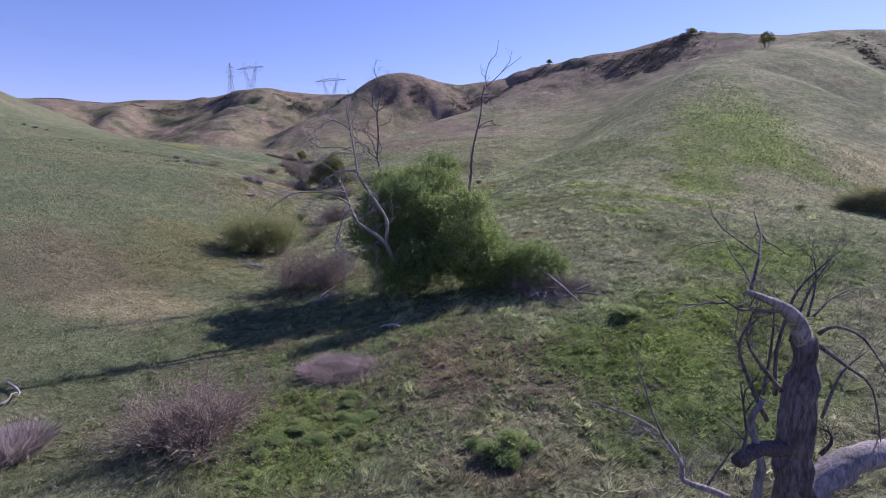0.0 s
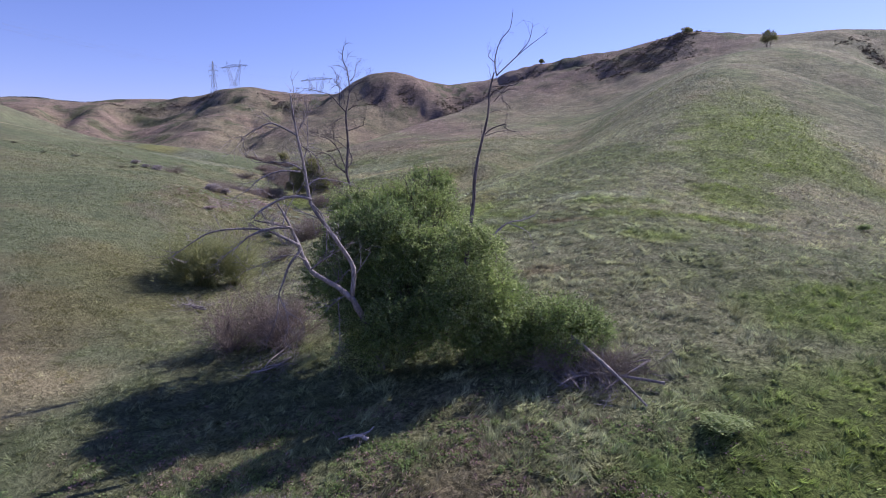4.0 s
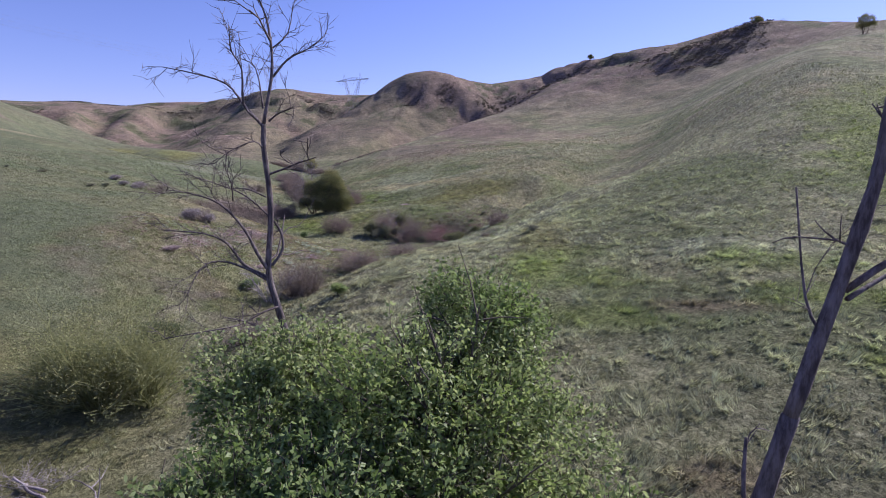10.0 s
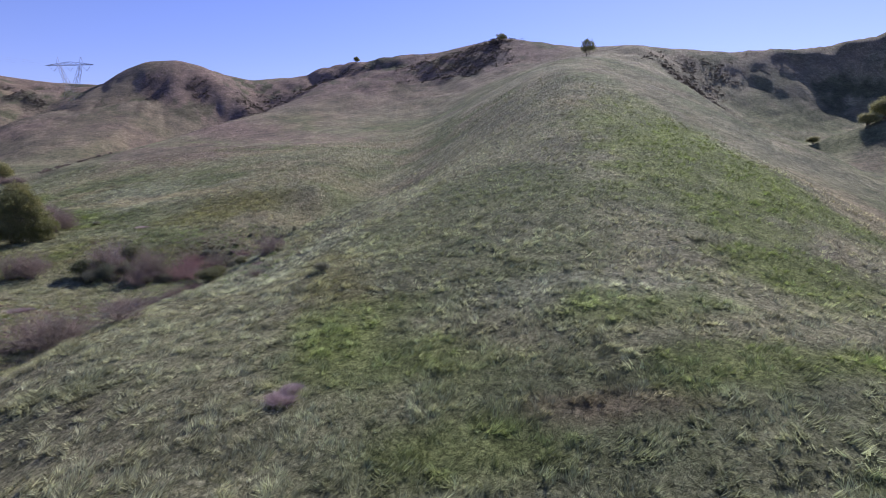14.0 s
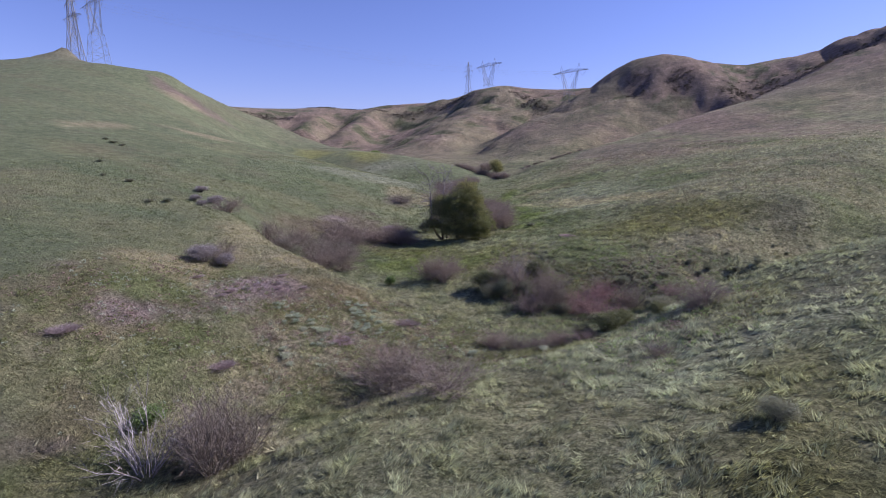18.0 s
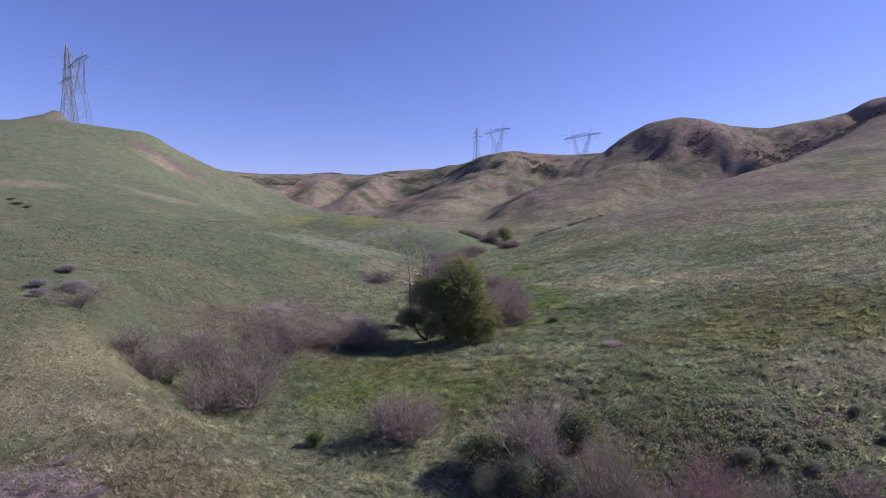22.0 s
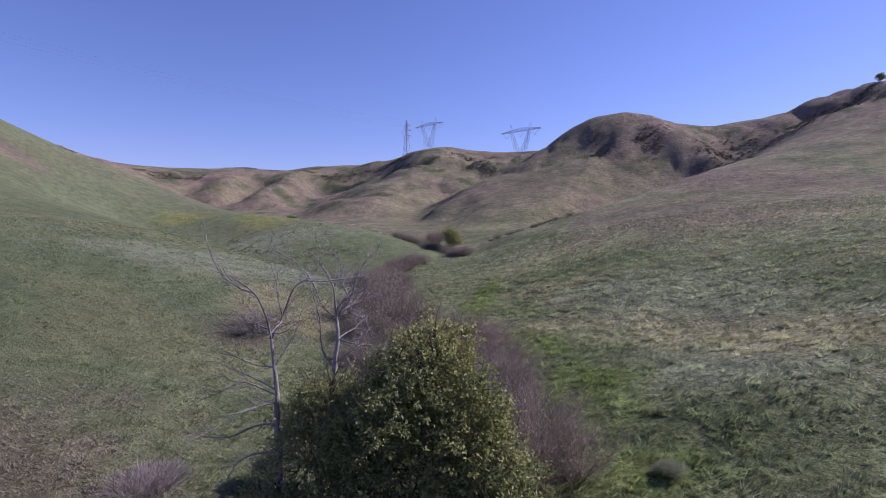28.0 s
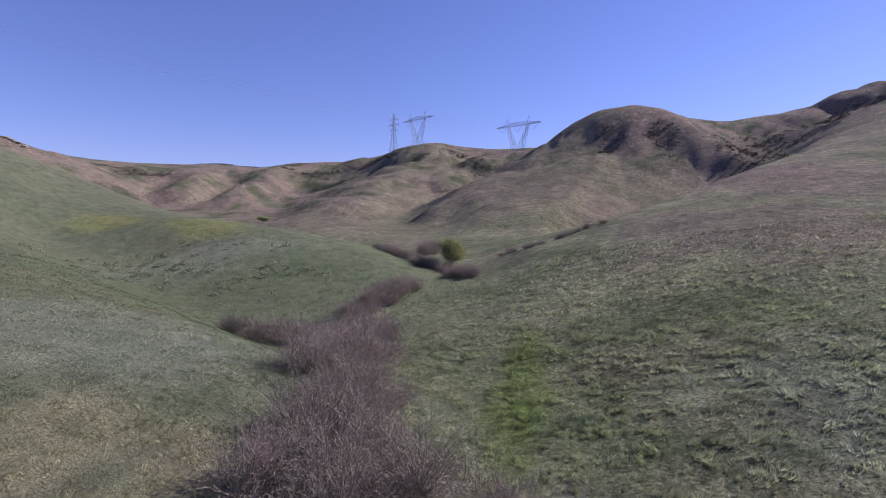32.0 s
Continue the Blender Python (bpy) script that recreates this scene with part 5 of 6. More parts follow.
TWIGGY = [bare_shrub("dead_bush", "tangled pale dead branches of a fallen bush", DEAD_BARK, 52, 14, 60, 0.9)]
SAGE = [leafy_shrub("sage_shrub", "low grey-green sagebrush shrub on the grass", SAGE_LEAF, 60 + k, 22, 900, 9, 0.036) for k in range(2)]
OLIVES = [bare_shrub("olive_shrub", "feathery yellow-olive shrub on the creek bank", OLIVE_LEAF, 80, 46, 5200, 0.42)]
LILACS = [leafy_shrub("lilac_shrub", "rounded greyish-lilac shrub on a dry bank", LUPINE, 84, 22, 1100, 9, 0.034)]
SILVERS = [leafy_shrub("silver_plant", "low silvery-green leafy plant on the valley floor", SILVER_LEAF, 86 + k, 18, 150, 6, 0.085, "weeds", 0.9) for k in range(2)]
BIG_GREENS = [leafy_shrub("tall_shrub", "tall olive-green leafy shrub on a slope", OLIVE_LEAF, 82, 22, 2000, 9, 0.026)]
GREENS = [leafy_shrub("green_shrub", "olive green leafy shrub beside the creek", SHRUB_LEAF, 65 + k, 12, 600, 10, 0.045) for k in range(2)]
FARBUSH = [leafy_shrub("round_bush", "round dark green bush in a creek bed", OAK_LEAF, 69, 14, 800, 10, 0.05)]
WEEDS = [leafy_shrub("weed_clump", "clump of bright green broad-leaved weeds", WEED_LEAF, 70, 16, 420, 8, 0.075, "weeds", 0.7)]
MAUVES = [weed_clump("mauve_grass", "tuft of mauve flowering grass heads", FLOWER, 72, 700, "mauve grass tufts", 0.0045)]


def split_up(spots, seed):
    """Wide shrubs as three narrower ones that grow side by side."""
    rng = random.Random(seed)
    out = []
    for x, y, w, h in spots:
        if w < 3.9:
            out.append((x, y, w, h))
            continue
        a = rng.uniform(0, 6.28)
        for k in range(3):
            s, b = w * rng.uniform(0.5, 0.68), a + k * 2.1 + rng.uniform(-0.4, 0.4)
            out.append((x + 0.26 * w * math.cos(b), y + 0.26 * w * math.sin(b), s, h * rng.uniform(0.75, 1.0)))
    return out


set_out(BARE, split_up(BARE_SPOTS + BARE_SPOTS_MORE, 51), 1)
set_out(RED, split_up(RED_SPOTS, 52), 2)
set_out(TWIGGY, TWIG_SPOTS, 3)
set_out(SAGE, SAGE_SPOTS + SAGE_SPOTS_MORE, 4)
set_out(GREENS, GREEN_SPOTS, 5)
set_out(BIG_GREENS, [(61.6, 63.9, 7.5, 5.2), (64.5, 65.5, 5.5, 4.0), (59.0, 64.8, 4.4, 3.0)], 10, 0.16)
set_out(OLIVES, OLIVE_SPOTS, 9)
set_out(LILACS, [(-29.2, 107.4, 3.4, 2.0), (-27.6, 108.4, 2.2, 1.5), (-34.2, 123.6, 2.6, 1.9), (-45.6, 125.2, 3.0, 1.5), (-51.0, 127.6, 2.2, 1.1), (-47.0, 122.8, 2.0, 1.0), (-44.4, 121.6, 1.6, 0.9)], 45)
set_out(FARBUSH, FARBUSH_SPOTS, 6)
set_out(WEEDS, WEED_SPOTS, 7)
set_out(MAUVES, MAUVE_SPOTS + [(-2.8, 28.2, 2.2, 0.6), (-3.9, 28.8, 1.8, 0.55), (-1.4, 28.6, 1.7, 0.5), (-2.2, 29.2, 1.8, 0.55), (-3.3, 29.6, 1.5, 0.5)], 8)


def deadwood(name, label, x, y, wide, logs, twigs, seed, bark=DEAD_BARK, fine=0.014):
    """Fallen branches: each log lies on the ground, the twigs pile up between them."""
    rng = np.random.RandomState(seed)
    top = thing(name, (x, y, gz(x, y)), label, "deadwood")
    zero = gz(x, y)
    for k in range(logs):
        a = rng.uniform(0, 6.28)
        ln = rng.uniform(0.4, 0.8) * wide
        c = rng.uniform(-0.3, 0.3, 2) * wide
        pts = []
        for s in (-0.5, -0.15, 0.2, 0.5):
            px, py = c[0] + math.cos(a) * ln * s, c[1] + math.sin(a) * ln * s
            pts.append((px + rng.normal(0, 0.06), py + rng.normal(0, 0.06), gz(x + px, y + py) - zero + 0.12 + rng.uniform(0, 0.3)))
        part("log", limb_mesh("log", [tube(pts, rng.uniform(0.05, 0.1), 0.03, 6, 0.2, seed + k)]), bark, top)
    rows = []
    for _ in range(twigs):
        px, py = rng.normal(0, 0.25, 2) * wide
        d = unit(rng.normal(0, 1, (1, 3)) * (1, 1, 0.5) + (0, 0, 0.3))[0]
        grow(rng, (px, py, gz(x + px, y + py) - zero + 0.05), d, rng.uniform(0.5, 1.3), fine, 1, rows, 0.4, 0.0, 2, 0.7, 0.6)
    if rows:
        part("twig_mass", mesh_of("twig_mass", *grown(rows)), bark, top)
    return top


deadwood("deadwood_pile", "heap of grey fallen branches under a tree", 11.5, 36.4, 5.0, 7, 260, 5, GREY_BARK, 0.022)
deadwood("deadwood_pile", "low heap of fallen branches on the creek bank", -15.7, 58.6, 2.6, 4, 60, 6)
deadwood("deadwood_pile", "scatter of fallen grey branches beside a shrub", -5.6, 44.0, 4.0, 3, 60, 9)
deadwood("fallen_branch", "pale fallen branch lying in the grass", 0.4, 33.4, 1.6, 2, 2, 7)
deadwood("fallen_branch", "bleached branch lying on the slope", -19.6, 27.0, 2.6, 2, 2, 8)


def long_log(label, a, b, r, seed):
    x, y, _ = a
    off = np.array((x, y, gz(x, y)))
    top = thing("fallen_log", tuple(off), label, "log")
    pts = [np.array(a) + (np.array(b) - np.array(a)) * s + (0, 0, 0.15 * math.sin(3 * s)) - off for s in (0, 0.3, 0.65, 1)]
    part("log", limb_mesh("log", [tube(pts, r, r * 0.4, 8, 0.2, seed)]), DEAD_BARK, top)


long_log("pale fallen log propped on a heap of branches", (10.9, 37.6, -8.2), (12.6, 32.6, gz(12.6, 32.6) + 0.1), 0.11, 3)


def along(line, wide, count, size, seed, tall=(0.7, 1.0), gap=2.6):
    """Spots scattered beside a line, for shrubs of the given range of widths."""
    rng = random.Random(seed)
    spots = []
    for x, y, k in spaced(line, gap):
        for _ in range(count):
            s = rng.uniform(*size)
            a, r = rng.uniform(0, 6.28), wide * k * math.sqrt(rng.random())
            spots.append((x + r * math.cos(a), y + r * math.sin(a), s, s * rng.uniform(*tall)))
    return spots


# leafless shrubs crowded along the upper creek, thinning out towards its head
UPPER_CREEK = [(-25, 160, 0.7), (-27.5, 168, 0.9), (-30, 175, 1.0), (-33.5, 182, 1.0), (-36.5, 189, 0.8), (-41, 198, 0.7), (-44, 205, 0.8)]
set_out(BARE, along(UPPER_CREEK, 4.8, 4, (1.6, 4.0), 12, (0.5, 1.0)), 13)
set_out(BARE, along([(-25.5, 179, 0.5), (-22, 172, 0.9), (-19.8, 167, 0.9), (-18, 162, 0.7)], 3.0, 3, (1.6, 3.0), 40, (0.5, 0.95)), 41)
set_out(BARE, along([(-26, 172, 1), (-23, 167, 1), (-20, 163, 1)], 2.6, 4, (1.6, 3.0), 42, (0.5, 0.95)), 43)
set_out(BARE, [(11.0, 36.8, 2.6, 1.3), (12.8, 36.0, 2.4, 1.2), (10.0, 37.4, 2.2, 1.2)], 44)
set_out(BARE, along([(-58, 207, 1), (-50, 208, 1), (-43, 207, 1), (-41, 206, 1)], 1.8, 3, (2.0, 3.2), 14), 15)
set_out(BARE, along([(-50, 219, 1), (-49, 226, 1), (-48, 233, 1)], 1.8, 3, (1.8, 3.0), 16), 17)
set_out(BARE, along([(-62, 259, 1), (-55, 255.5, 1), (-51, 252, 1), (-43.5, 245, 1), (-40, 243, 1)], 1.6, 3, (1.8, 3.0), 18, (0.45, 0.75)), 19)
set_out(BARE, along([(-55, 268, 1), (-58, 280, 1)], 1.6, 2, (2.2, 3.2), 20), 21)
# mixed scrub in the gully below the meadow
GULLY = [(-6, 127, 1), (0, 126, 1), (4, 125, 1), (8.5, 127, 1), (12.5, 131.5, 1), (17, 136.5, 0.8), (22, 141.5, 0.6)]
set_out(SAGE, along(GULLY, 3.4, 2, (0.5, 1.2), 22, (0.4, 0.8)), 23)
set_out(GREENS, [(5.9, 115.4, 3.2, 2.2), (7.2, 116.2, 2.4, 1.8), (4.4, 114.6, 2.0, 1.4)], 46)
set_out(BARE, [(13.2, 115.9, 3.0, 1.8), (12.2, 114.8, 2.0, 1.2), (10.1, 103.8, 1.6, 0.9)], 47)
set_out(RED, along(GULLY[2:4], 2.4, 2, (1.2, 2.4), 26, (0.5, 0.8)), 27)
set_out(BARE, along([(1.6, 112.6, 1), (4.2, 113.6, 1), (-2, 110.8, 1)], 1.6, 2, (1.2, 2.2), 28, (0.5, 0.8)), 29)
set_out(SAGE, [(0.4, 124.6, 2.2, 1.6), (1.4, 121.4, 2.0, 1.4), (-0.8, 121.2, 1.8, 1.3), (6.2, 128.8, 1.7, 1.1), (10.2, 122.8, 2.4, 1.7), (9.4, 124.2, 1.8, 1.3)], 58)
set_out(BARE, along([(-37, 257, 1), (-29, 252.5, 1), (-20, 262, 1)], 1.6, 2, (0.8, 1.7), 59, (0.4, 0.7)), 60)
# low plants on the valley floor
set_out(WEEDS, along([(-5.0, 21.5, 1), (-2.4, 23.5, 1)], 2.0, 6, (0.6, 1.1), 32, (0.3, 0.5), 1.2), 33)
set_out(SILVERS, along([(-15.4, 112.2, 1), (-14.4, 110.2, 1), (-12.6, 109.0, 1)], 1.4, 7, (0.5, 1.0), 36, (0.3, 0.45), 1.2), 37)
set_out(SILVERS, along([(-19, 105.6, 1), (-15.4, 105.2, 1), (-14.2, 104.4, 1)], 1.1, 5, (0.5, 1.0), 38, (0.3, 0.45), 1.4), 39)
set_out(SILVERS, [(-14.8, 100.8, 1.1, 0.6), (-15.5, 101.4, 0.8, 0.5), (-14.1, 100.3, 0.7, 0.4), (-3.2, 108.6, 1.0, 0.6), (2.0, 110.2, 0.9, 0.6)], 50)
set_out(MAUVES, along([(-24.4, 104, 1), (-22.4, 107, 1), (-22, 110, 1)], 2.4, 3, (0.5, 1.0), 53, (0.16, 0.26)), 54)
set_out(MAUVES, along([(-13.6, 105.6, 1), (-12.8, 106.6, 1)], 1.0, 3, (0.5, 0.9), 55, (0.2, 0.3)), 56)
set_out(MAUVES, [(-10.8, 111.7, 1.2, 0.5), (-10.1, 112.2, 0.9, 0.4), (-17, 97, 1.2, 0.5), (-25, 92, 1.4, 0.6)], 57)

# ---- transmission towers and their lines ----
def steel_material():
    m, t, b = nodes_of("galvanised_steel", 0.55, 0.4)
    n = noise_node(t, 2.0, 5)
    t.links.new(mixed(t, n.outputs["Fac"], (0.17, 0.17, 0.18), (0.3, 0.3, 0.31)), b.inputs["Base Color"])
    b.inputs["Metallic"].default_value = 0.35
    return m


STEEL = steel_material()


def lattice_mast(corners):
    """Beams of a braced mast: corners holds the four corner points of each level, from the foot up."""
    legs, braces = [], []
    for lo, hi in zip(corners, corners[1:]):
        for k in range(4):
            j = (k + 1) % 4
            legs.append((lo[k], hi[k]))
            braces += [(lo[k], hi[j]), (lo[j], hi[k]), (hi[k], hi[j])]
    return legs, braces


def square(w, d, z, cx=0.0):
    return [(cx - w / 2, -d / 2, z), (cx + w / 2, -d / 2, z), (cx + w / 2, d / 2, z), (cx - w / 2, d / 2, z)]


def beams(rows, r):
    return mesh_of("beams", *sticks([a for a, _ in rows], [b for _, b in rows], r, r, 4))


def delta_tower(label, x, y, turn, high, sunk=0.3, group="pylons"):
    """A waisted lattice tower whose head opens into a V under one wide crossarm."""
    top = thing("transmission_tower", (x, y, gz(x, y) - sunk), label, "pylon", group)
    k = high / 32
    levels = [square(w * k, w * k, z * k) for w, z in ((8.2, 0), (7.2, 4.5), (6.2, 9), (5.2, 13.5))]
    legs, braces = lattice_mast(levels)
    for s in (-1, 1):
        arm = [square(w * k, d * k, z * k, cx * s * k) for w, d, z, cx in ((2.1, 4.2, 13.5, 1.35), (1.7, 3.0, 18, 3.0), (1.5, 2.2, 22.5, 4.8), (1.2, 1.4, 27.5, 6.4))]
        a, b = lattice_mast(arm)
        legs, braces = legs + a, braces + b
    part("leg_frame", beams(legs, 0.075 * k), STEEL, top)
    part("bracing", beams(braces, 0.038 * k), STEEL, top)
    cross, n = [], 12
    w = 14.5 * k
    for i in range(n):
        if i == n // 2:
            part("crossarm", beams(cross, 0.085 * k), STEEL, top)
            cross = []
        x0, x1 = -w + 2 * w * i / n, -w + 2 * w * (i + 1) / n
        u0, u1 = (1.7 * k * (1 - abs(v) / w) + 0.25 * k for v in (x0, x1))
        for yy in (-0.8 * k, 0.8 * k):
            cross += [((x0, yy, 27.5 * k), (x1, yy, 27.5 * k)), ((x0, 0, 27.5 * k + u0), (x1, 0, 27.5 * k + u1)), ((x0, yy, 27.5 * k), (x1, 0, 27.5 * k + u1))]
    part("crossarm", beams(cross, 0.085 * k), STEEL, top)
    for s in (-1, 1):
        part("earth_wire_peak", beams([((s * 6 * k, 0, 28.8 * k), (s * 7.2 * k, 0, 32 * k)), ((s * 8.4 * k, 0, 28.4 * k), (s * 7.2 * k, 0, 32 * k))], 0.085 * k), STEEL, top)
    for px in (-10.2 * k, 0, 10.2 * k):
        part("insulator", mesh_of("insulator", *sticks([(px - 3.0 * k, 0, 27.4 * k), (px + 3.0 * k, 0, 27.4 * k)], [(px, 0, 24.2 * k), (px, 0, 24.2 * k)], 0.06 * k, 0.06 * k, 6)), STEEL, top)
    top.rotation_euler = (0, 0, radians(turn))
    return top


def mast_tower(label, x, y, turn, high, group="pylons"):
    """A slender lattice tower with three short crossarms above one another."""
    top = thing("transmission_tower", (x, y, gz(x, y) - 0.3), label, "pylon", group)
    k = high / 34
    levels = [square(w * k, w * k, z * k) for w, z in ((6, 0), (4.9, 5), (3.9, 10), (3.0, 15), (2.3, 19.5), (1.8, 24), (1.5, 28), (1.0, 31.5), (0.3, 34))]
    legs, braces = lattice_mast(levels)
    part("leg_frame", beams(legs, 0.14 * k), STEEL, top)
    part("bracing", beams(braces, 0.07 * k), STEEL, top)
    for z, w in ((20.5, 4.6), (25, 5.4), (29.5, 4.2)):
        for s in (-1, 1):
            rows = [((s * 0.9 * k, yy * k, z * k), (s * w * k, 0, z * k)) for yy in (-0.8, 0.8)] + [((s * 0.8 * k, 0, (z + 1.6) * k), (s * w * k, 0, z * k))]
            part("crossarm", beams(rows, 0.09 * k), STEEL, top)
        for s in (-1, 1):
            part("insulator", mesh_of("insulator", *sticks([(s * w * k, 0, z * k)], [(s * w * k, 0, (z - 1.8) * k)], 0.09 * k, 0.09 * k, 6)), STEEL, top)
    top.rotation_euler = (0, 0, radians(turn))
    return top


delta_tower("steel lattice tower with one wide crossarm on a ridge", -150, 559, -33, 40, 13.8)
delta_tower("steel lattice tower with one wide crossarm behind a saddle", -62.4, 486.5, -31, 37, 8.8)
mast_tower("slender steel lattice tower with short crossarms on a ridge", -167, 551, -20, 32)
delta_tower("tall steel lattice tower with a wide crossarm on a hilltop", -217, 231.5, -17, 28.5)
delta_tower("steel lattice tower with a wide crossarm on a far mound", -294, 273, -13, 25)
mast_tower("slender steel lattice tower on a hilltop", -308, 282, -13, 46)


def power_line(a, b, sag):
    pts = []
    for i in range(41):
        s = i / 40
        p = Vector(a).lerp(Vector(b), s)
        p.z -= sag * 4 * s * (1 - s)
        pts.append(tuple(p))
    me = mesh_of("cable", *sticks(pts[:-1], pts[1:], 0.014, 0.014, 4))
    me.materials.append(STEEL)
    tagged(new("power_line", me), "thin sagging overhead cable between lattice towers", "cable", "overhead cables")


for off in (-11, 0, 11):
    power_line((-217 + off * 0.5, 231.5 + off * 0.8, gz(-217, 231.5) + 25), (-62.4 + off, 486.5 - off * 0.5, gz(-62.4, 486.5) + 22.5), 9)
    power_line((-300 + off, 180, gz(-283, 266) + 34), (-150 + off, 559 - off * 0.5, gz(-150, 559) + 20), 10)

# ---- far trees on the ridges ----
leafy_tree("ridge_oak", "round dark oak standing alone on a ridge", (174, 252), 3, [(174, 252, 55.8, 3.2, 3, 3.0), (172.2, 251.5, 54.2, 2.2, 2, 1.8), (176.2, 252.5, 54.6, 2.2, 2, 2.0)], 700, 9, 0.34, 0.6, [OAK_LEAF], 31)
leafy_tree("summit_oak", "small windswept oak on a hill summit", (200, 371), 2, [(200, 371, gz(200, 371) + 2.2, 3.2, 2.4, 1.9), (202.5, 371, gz(202, 371) + 1.6, 2.2, 2, 1.4)], 420, 9, 0.4, 0.6, [OAK_LEAF], 32)
leafy_tree("crest_oak", "small oak on a bare crest", (121, 444), 2, [(121, 444, gz(121, 444) + 1.8, 2.6, 2.2, 1.8)], 260, 9, 0.4, 0.6, [OAK_LEAF], 33)


def rock_material():
    m, t, b = nodes_of("pale_rock", 0.9, 0.2)
    n = noise_node(t, 1.3, 7, 0.65)
    t.links.new(mixed(t, ramp(t, n.outputs["Fac"], 0.38, 0.62), (0.24, 0.19, 0.14), (0.44, 0.37, 0.29)), b.inputs["Base Color"])
    bump = node(t, "ShaderNodeBump", [(n.outputs["Fac"], "Height")], Strength=0.8, Distance=0.2)
    t.links.new(bump.outputs["Normal"], b.inputs["Normal"])
    return m


ROCK = rock_material()


def outcrop(x, y, way, count, size, seed):
    """Weathered blocks of rock in a row along a crest."""
    rng = np.random.RandomState(seed)
    top = thing("rock_outcrop", (x, y, gz(x, y)), "pale weathered rocks breaking through a grassy crest", "rock", "rock outcrops")
    zero = gz(x, y)
    for k in range(count):
        s = (k - (count - 1) / 2) * size * 1.3 + rng.uniform(-0.4, 0.4) * size
        px, py = math.cos(way) * s, math.sin(way) * s + rng.normal(0, 0.4) * size
        bm = bmesh.new()
        bmesh.ops.create_icosphere(bm, subdivisions=2, radius=1.0)
        w, r = rng.uniform(0.6, 1.2, 3) * size * (1.2, 1.0, 0.55), rng.uniform(0, 9)
        for v in bm.verts:
            c = v.co.copy()
            f = 0.75 + 0.5 * float(rough(np.array([c.x * 1.7 + r + c.z]), np.array([c.y * 1.7 + c.z * 2]), 1.0, 5, 2)[0])
            v.co = Vector((c.x * w[0] * f + px, c.y * w[1] * f + py, c.z * w[2] * f + gz(x + px, y + py) - zero + w[2] * 0.2))
        me = bpy.data.meshes.new("rock")
        bm.to_mesh(me)
        bm.free()
        part("rock", me, ROCK, top)


outcrop(-345, 395, 0.4, 7, 1.7, 61)
outcrop(-335, 397, 0.5, 5, 1.2, 62)


def scrub(name, label, n, spots, size, material, seed, leaf=0.6):
    """Low bushes scattered over a hillside, too many to count; spots picks the places."""
    rng = np.random.RandomState(seed)
    x, y = spots(rng, n)
    per = 14
    base = np.repeat(np.c_[x, y, ground(x, y)], per, 0)
    r = np.repeat(rng.uniform(*size, len(x)), per)
    d = unit(rng.normal(0, 1, (len(base), 3)))
    d[:, 2] = np.abs(d[:, 2]) * 0.8
    lv = leaves(rng, base + d * r[:, None] * rng.uniform(0.4, 1, len(base))[:, None], d, leaf, leaf * 0.8, 0)
    me = mesh_of(name, *lv)
    me.materials.append(material)
    tagged(new(name, me), label, "scrub", kind="stuff")


def low_plants(name, label, n, spots, size, material, seed, leaf):
    """Small plants that stand too thick to count, within ragged patches."""
    def places(rng, count):
        k = rng.randint(0, len(spots), count * 3)
        c = np.array([row[:4] for row in spots], float)[k]
        x, y = c[:, 0] + rng.uniform(-1.4, 1.4, len(k)) * c[:, 2], c[:, 1] + rng.uniform(-1.4, 1.4, len(k)) * c[:, 3]
        keep = sum(patch(x, y, *row) for row in spots) * step(0.36, 0.6, rough(x, y, 1.8, seed, 2)) > rng.rand(len(x))
        return x[keep][:count], y[keep][:count]

    scrub(name, label, n, places, size, material, seed, leaf)


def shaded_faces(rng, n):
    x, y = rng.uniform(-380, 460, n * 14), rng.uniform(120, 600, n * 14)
    faces = sum(patch(x, y, *row) for row in (*ROCK_SHADE_PATCHES, (165, 366, 30, 22, -60), (190, 372, 18, 14), (246, 252, 26, 12)))
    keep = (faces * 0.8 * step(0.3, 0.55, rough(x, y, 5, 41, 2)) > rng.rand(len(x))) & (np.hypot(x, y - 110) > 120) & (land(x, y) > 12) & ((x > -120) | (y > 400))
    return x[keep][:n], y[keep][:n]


def sage_slope(rng, n):
    x, y = rng.uniform(-125, -60, n * 4), rng.uniform(205, 250, n * 4)
    keep = patch(x, y, -86, 231, 20, 10, 20) * step(0.4, 0.6, rough(x, y, 4, 43, 2)) > rng.rand(len(x))
    return x[keep][:n], y[keep][:n]


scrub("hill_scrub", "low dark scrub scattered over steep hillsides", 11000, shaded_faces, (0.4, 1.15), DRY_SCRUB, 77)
scrub("sagebrush", "low grey-green sagebrush scattered on a grassy spur", 420, sage_slope, (0.25, 0.5), SAGE_LEAF, 78, 0.3)


FLOOR_PATCHES = [(-19, 103, 8, 9), (-12, 105, 6, 8), (-4, 108, 6, 5), (-26, 96, 6, 8)]
NEAR_PATCHES = [(2, 23, 8, 7), (-9, 29, 8, 8), (9, 30, 6, 6), (-2, 33, 7, 4)]
GULLY_PATCHES = [(-2, 127, 6, 5), (5, 127, 6, 5), (13, 132, 7, 5), (12, 113, 4, 8), (8, 104, 5, 5), (2, 136, 9, 5), (3, 118, 7, 4)]
BANK_PATCHES = [(-37, 145, 5, 8), (-33, 137, 5, 5), (-36, 128, 4, 4)]
low_plants("low_sage", "low grey-green sage plants crowding a gully", 2600, GULLY_PATCHES, (0.12, 0.4), SAGE_LEAF, 101, 0.13)
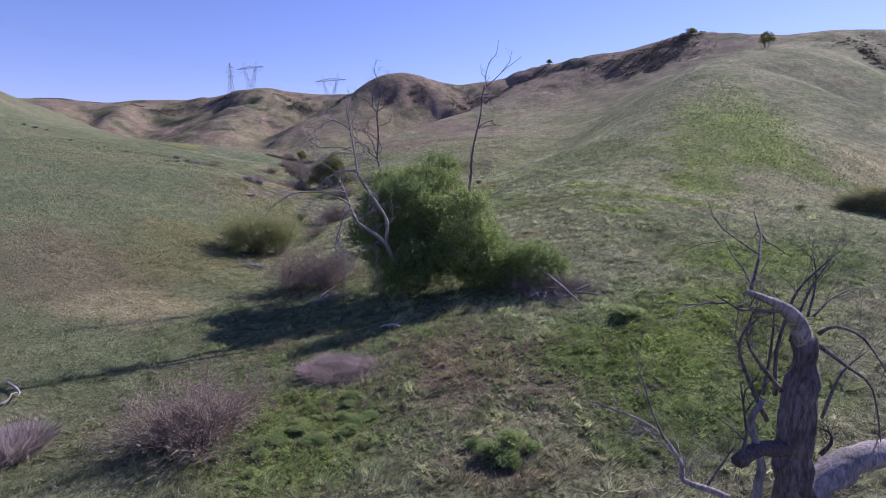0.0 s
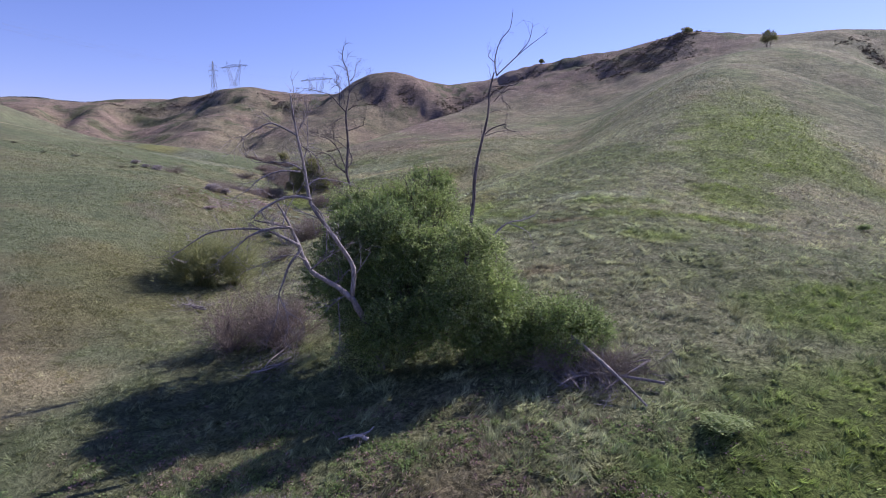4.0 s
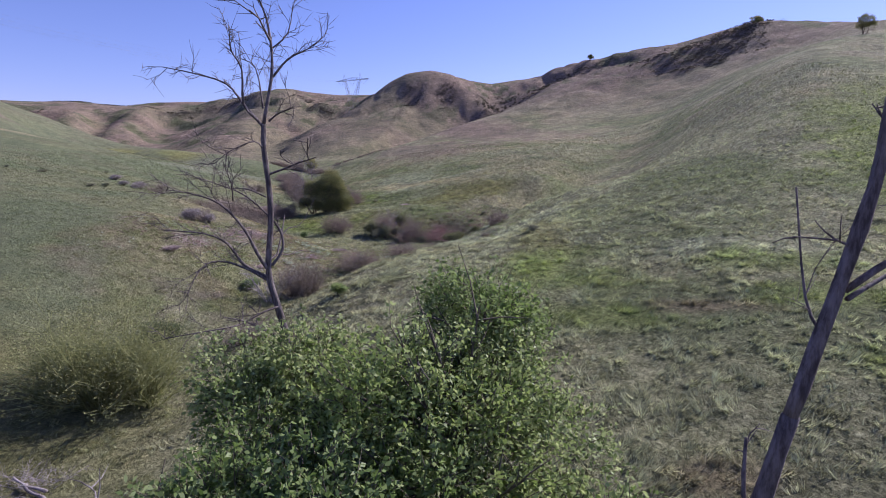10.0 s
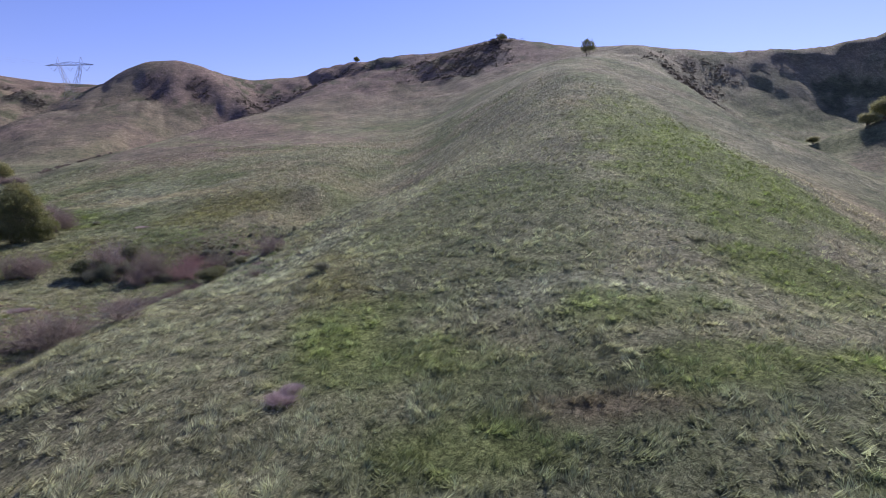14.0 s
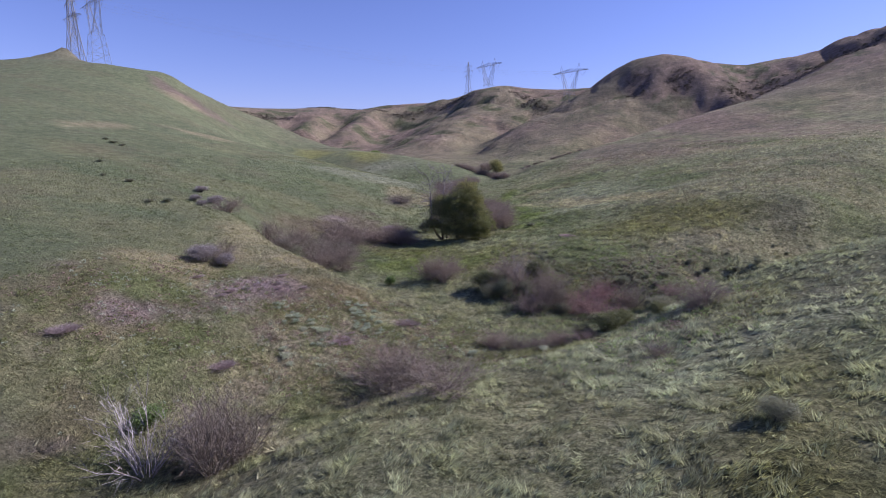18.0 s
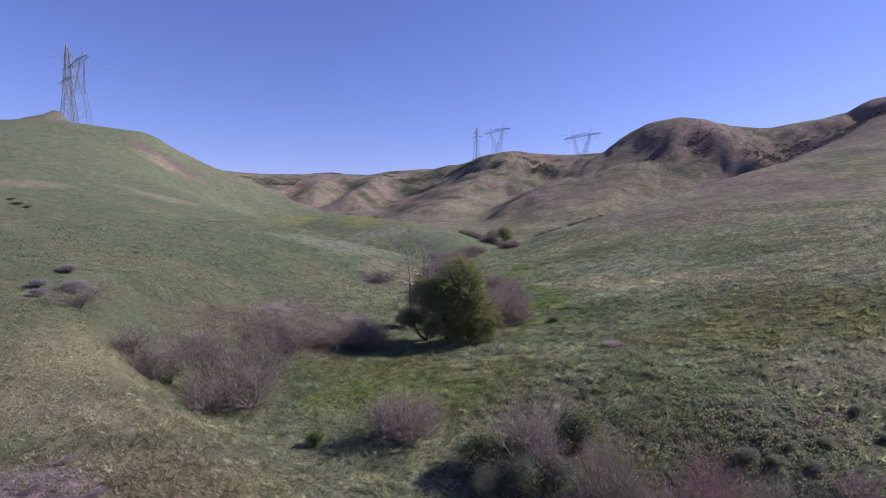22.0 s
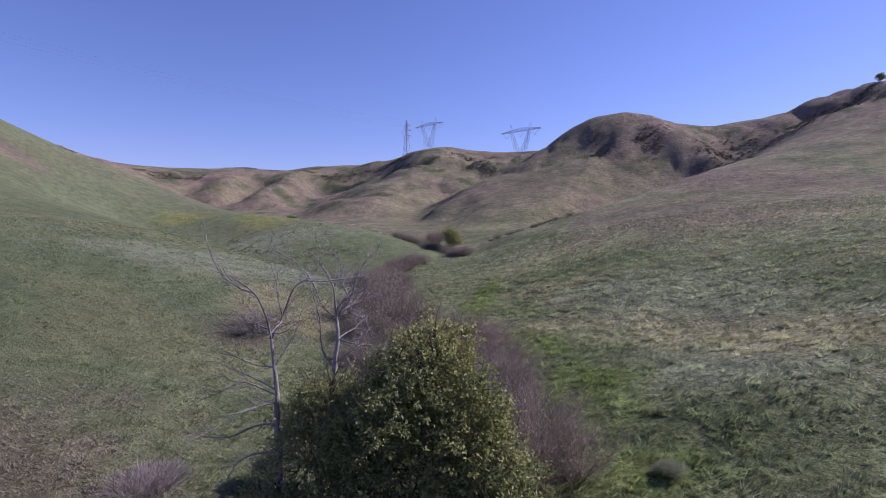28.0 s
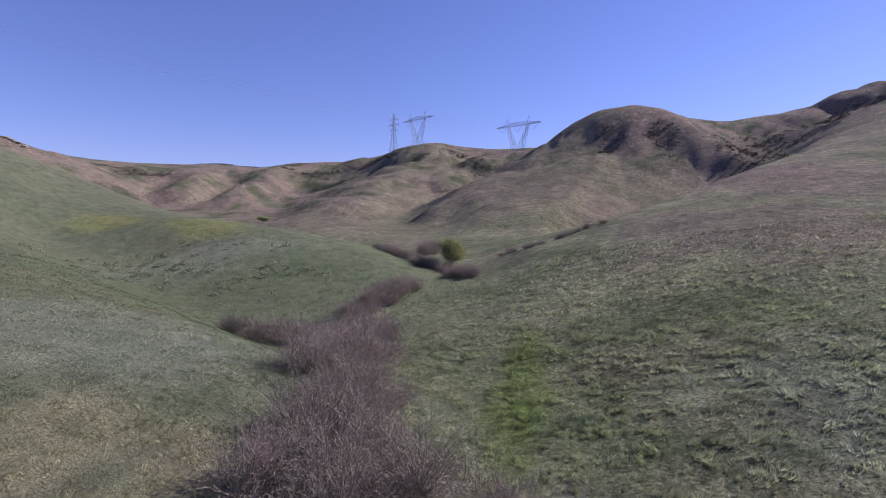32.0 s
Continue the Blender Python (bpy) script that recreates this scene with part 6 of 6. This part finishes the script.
low_plants("low_greenery", "small dark green plants between gully shrubs", 1300, GULLY_PATCHES, (0.12, 0.34), WEED_LEAF, 102, 0.12)
low_plants("dry_stalks", "reddish-brown dry stalks among gully grass", 600, GULLY_PATCHES, (0.15, 0.4), RED_TWIG, 103, 0.1)
low_plants("floor_weeds", "small olive weeds over the valley floor", 1500, FLOOR_PATCHES, (0.1, 0.28), OLIVE_LEAF, 104, 0.11)
low_plants("floor_stalks", "mauve-brown dry stalks over the valley floor", 1000, FLOOR_PATCHES, (0.1, 0.3), RED_TWIG, 105, 0.09)
low_plants("silver_weeds", "small silvery weeds over the valley floor", 500, FLOOR_PATCHES, (0.1, 0.25), SILVER_LEAF, 106, 0.1)
low_plants("bank_weeds", "small broad-leaved green weeds on the bank", 1500, NEAR_PATCHES, (0.08, 0.24), WEED_LEAF, 107, 0.1)
low_plants("bank_stalks", "brown dry stalks between bank weeds", 1300, NEAR_PATCHES, (0.1, 0.28), RED_TWIG, 108, 0.08)
low_plants("low_brush", "low greyish-mauve brush on a creek bank", 1200, BANK_PATCHES, (0.15, 0.45), MAUVE_TWIG, 109, 0.1)


# ---- grass ----
# where the grass stands rank: the gully, the shelf above it and the valley floor
RANK_PATCHES = [(-2, 127, 6, 5, 0), (5, 127, 6, 5, 20), (13, 132, 8, 5, 45), (12, 113, 4, 8, 0), (8, 104, 5, 5, 0), (2, 136, 9, 5, 20), (10, 141, 9, 5, 30)]
VALLEY_LINE = [(2, 0), (3, 45), (10, 70), (-3, 108), (-14, 135), (-23, 160), (-30, 190)]


def off_line(x, y):
    best = np.full(len(x), 1e9)
    for (x0, y0), (x1, y1) in zip(VALLEY_LINE, VALLEY_LINE[1:]):
        dx, dy = x1 - x0, y1 - y0
        s = np.clip(((x - x0) * dx + (y - y0) * dy) / (dx * dx + dy * dy), 0, 1)
        best = np.minimum(best, np.hypot(x - x0 - s * dx, y - y0 - s * dy))
    return best


def grass():
    """Wind-laid grass over the slopes that the valley line passes: swirls of long blades, each clump combed its own way."""
    rng = np.random.RandomState(99)
    n = 3400000
    x, y = rng.uniform(-80, 90, n), rng.uniform(4, 240, n)
    d = off_line(x, y)
    keep = rng.rand(n) < 0.75 / (1 + (d / 20) ** 2)
    x, y, d = x[keep], y[keep], d[keep]
    lump = rough(x, y, 0.9, 61, 3)
    keep = rng.rand(len(x)) < 0.25 + 0.95 * step(0.42, 0.58, lump)
    x, y, d, lump = (v[keep][:290000] for v in (x, y, d, lump))
    per = 6
    m = len(x) * per
    west = west_slope(x, y)
    rank = np.clip(sum(patch(x, y, *row) for row in RANK_PATCHES), 0, 1)
    tall = np.repeat((0.17 + 0.24 * step(0.4, 0.66, lump)) * rng.uniform(0.7, 1.4, len(x)) * (1 - 0.55 * west) * (1 + 0.35 * rank), per)
    comb = 6.283 * (rough(x, y, 0.7, 71, 2) * 1.3 + rough(x, y, 9, 73, 2) * 0.6) + rng.normal(0, 0.5, len(x))
    base = np.repeat(np.c_[x, y, ground(x, y) - 0.02], per, 0) + np.c_[rng.normal(0, 0.06, (m, 2)), np.zeros(m)]
    lw = np.repeat(comb, per) + rng.normal(0, 0.45, m)
    rise = rng.uniform(0.35, 1.5, m)
    way = unit(np.c_[np.cos(lw), np.sin(lw), rise])
    side = unit(np.cross(way, rng.normal(0, 0.5, (m, 3)) + (0, 0, 1)))
    wide = (rng.uniform(0.008, 0.018, m) * (1 + np.repeat(d, per) / 36))[:, None]
    v = np.stack([base - side * wide, base + side * wide, base + way * tall[:, None]], 1).reshape(-1, 3)
    me = mesh_of("grass", v, np.arange(len(v)).reshape(-1, 3))
    tone = (0.7 + 0.6 * step(0.36, 0.64, rough(x, y, 0.8, 81, 2))) * rng.uniform(0.78, 1.35, len(x))
    under = cover(x, y)
    spread = (1 - 0.6 * np.repeat(west, per))[:, None]
    tone = 1 + (tone - 1) * (1 - 0.6 * west)
    c = np.repeat(under * tone[:, None], per, 0) * (1 + rng.uniform(-0.3, 0.55, (m, 1)) * spread)
    silver = np.repeat(step(0.45, 0.62, rough(x, y, 1.5, 83, 3)), per)
    dry = np.repeat(np.clip((under[:, 0] - 0.13) / 0.1, 0.2, 0.9) * (1 - 0.5 * step(120, 150, y)) * (1 - 0.7 * west), per)
    pale = (np.repeat(rng.rand(len(x)), per) * 0.7 + rng.rand(m) * 0.3 < (0.22 + 0.36 * silver) * dry)[:, None]
    c = np.where(pale, c * 1.05 + np.array((0.41, 0.44, 0.3)) * 0.37, c) * np.array((1.2, 1.23, 1.1))
    colour(me, "cover", np.repeat(c, 3, 0))
    me.materials.append(GRASS_MAT)
    tagged(new("grass", me), "long wind-laid grass in green and pale tufts", "grass", kind="stuff")


grass()
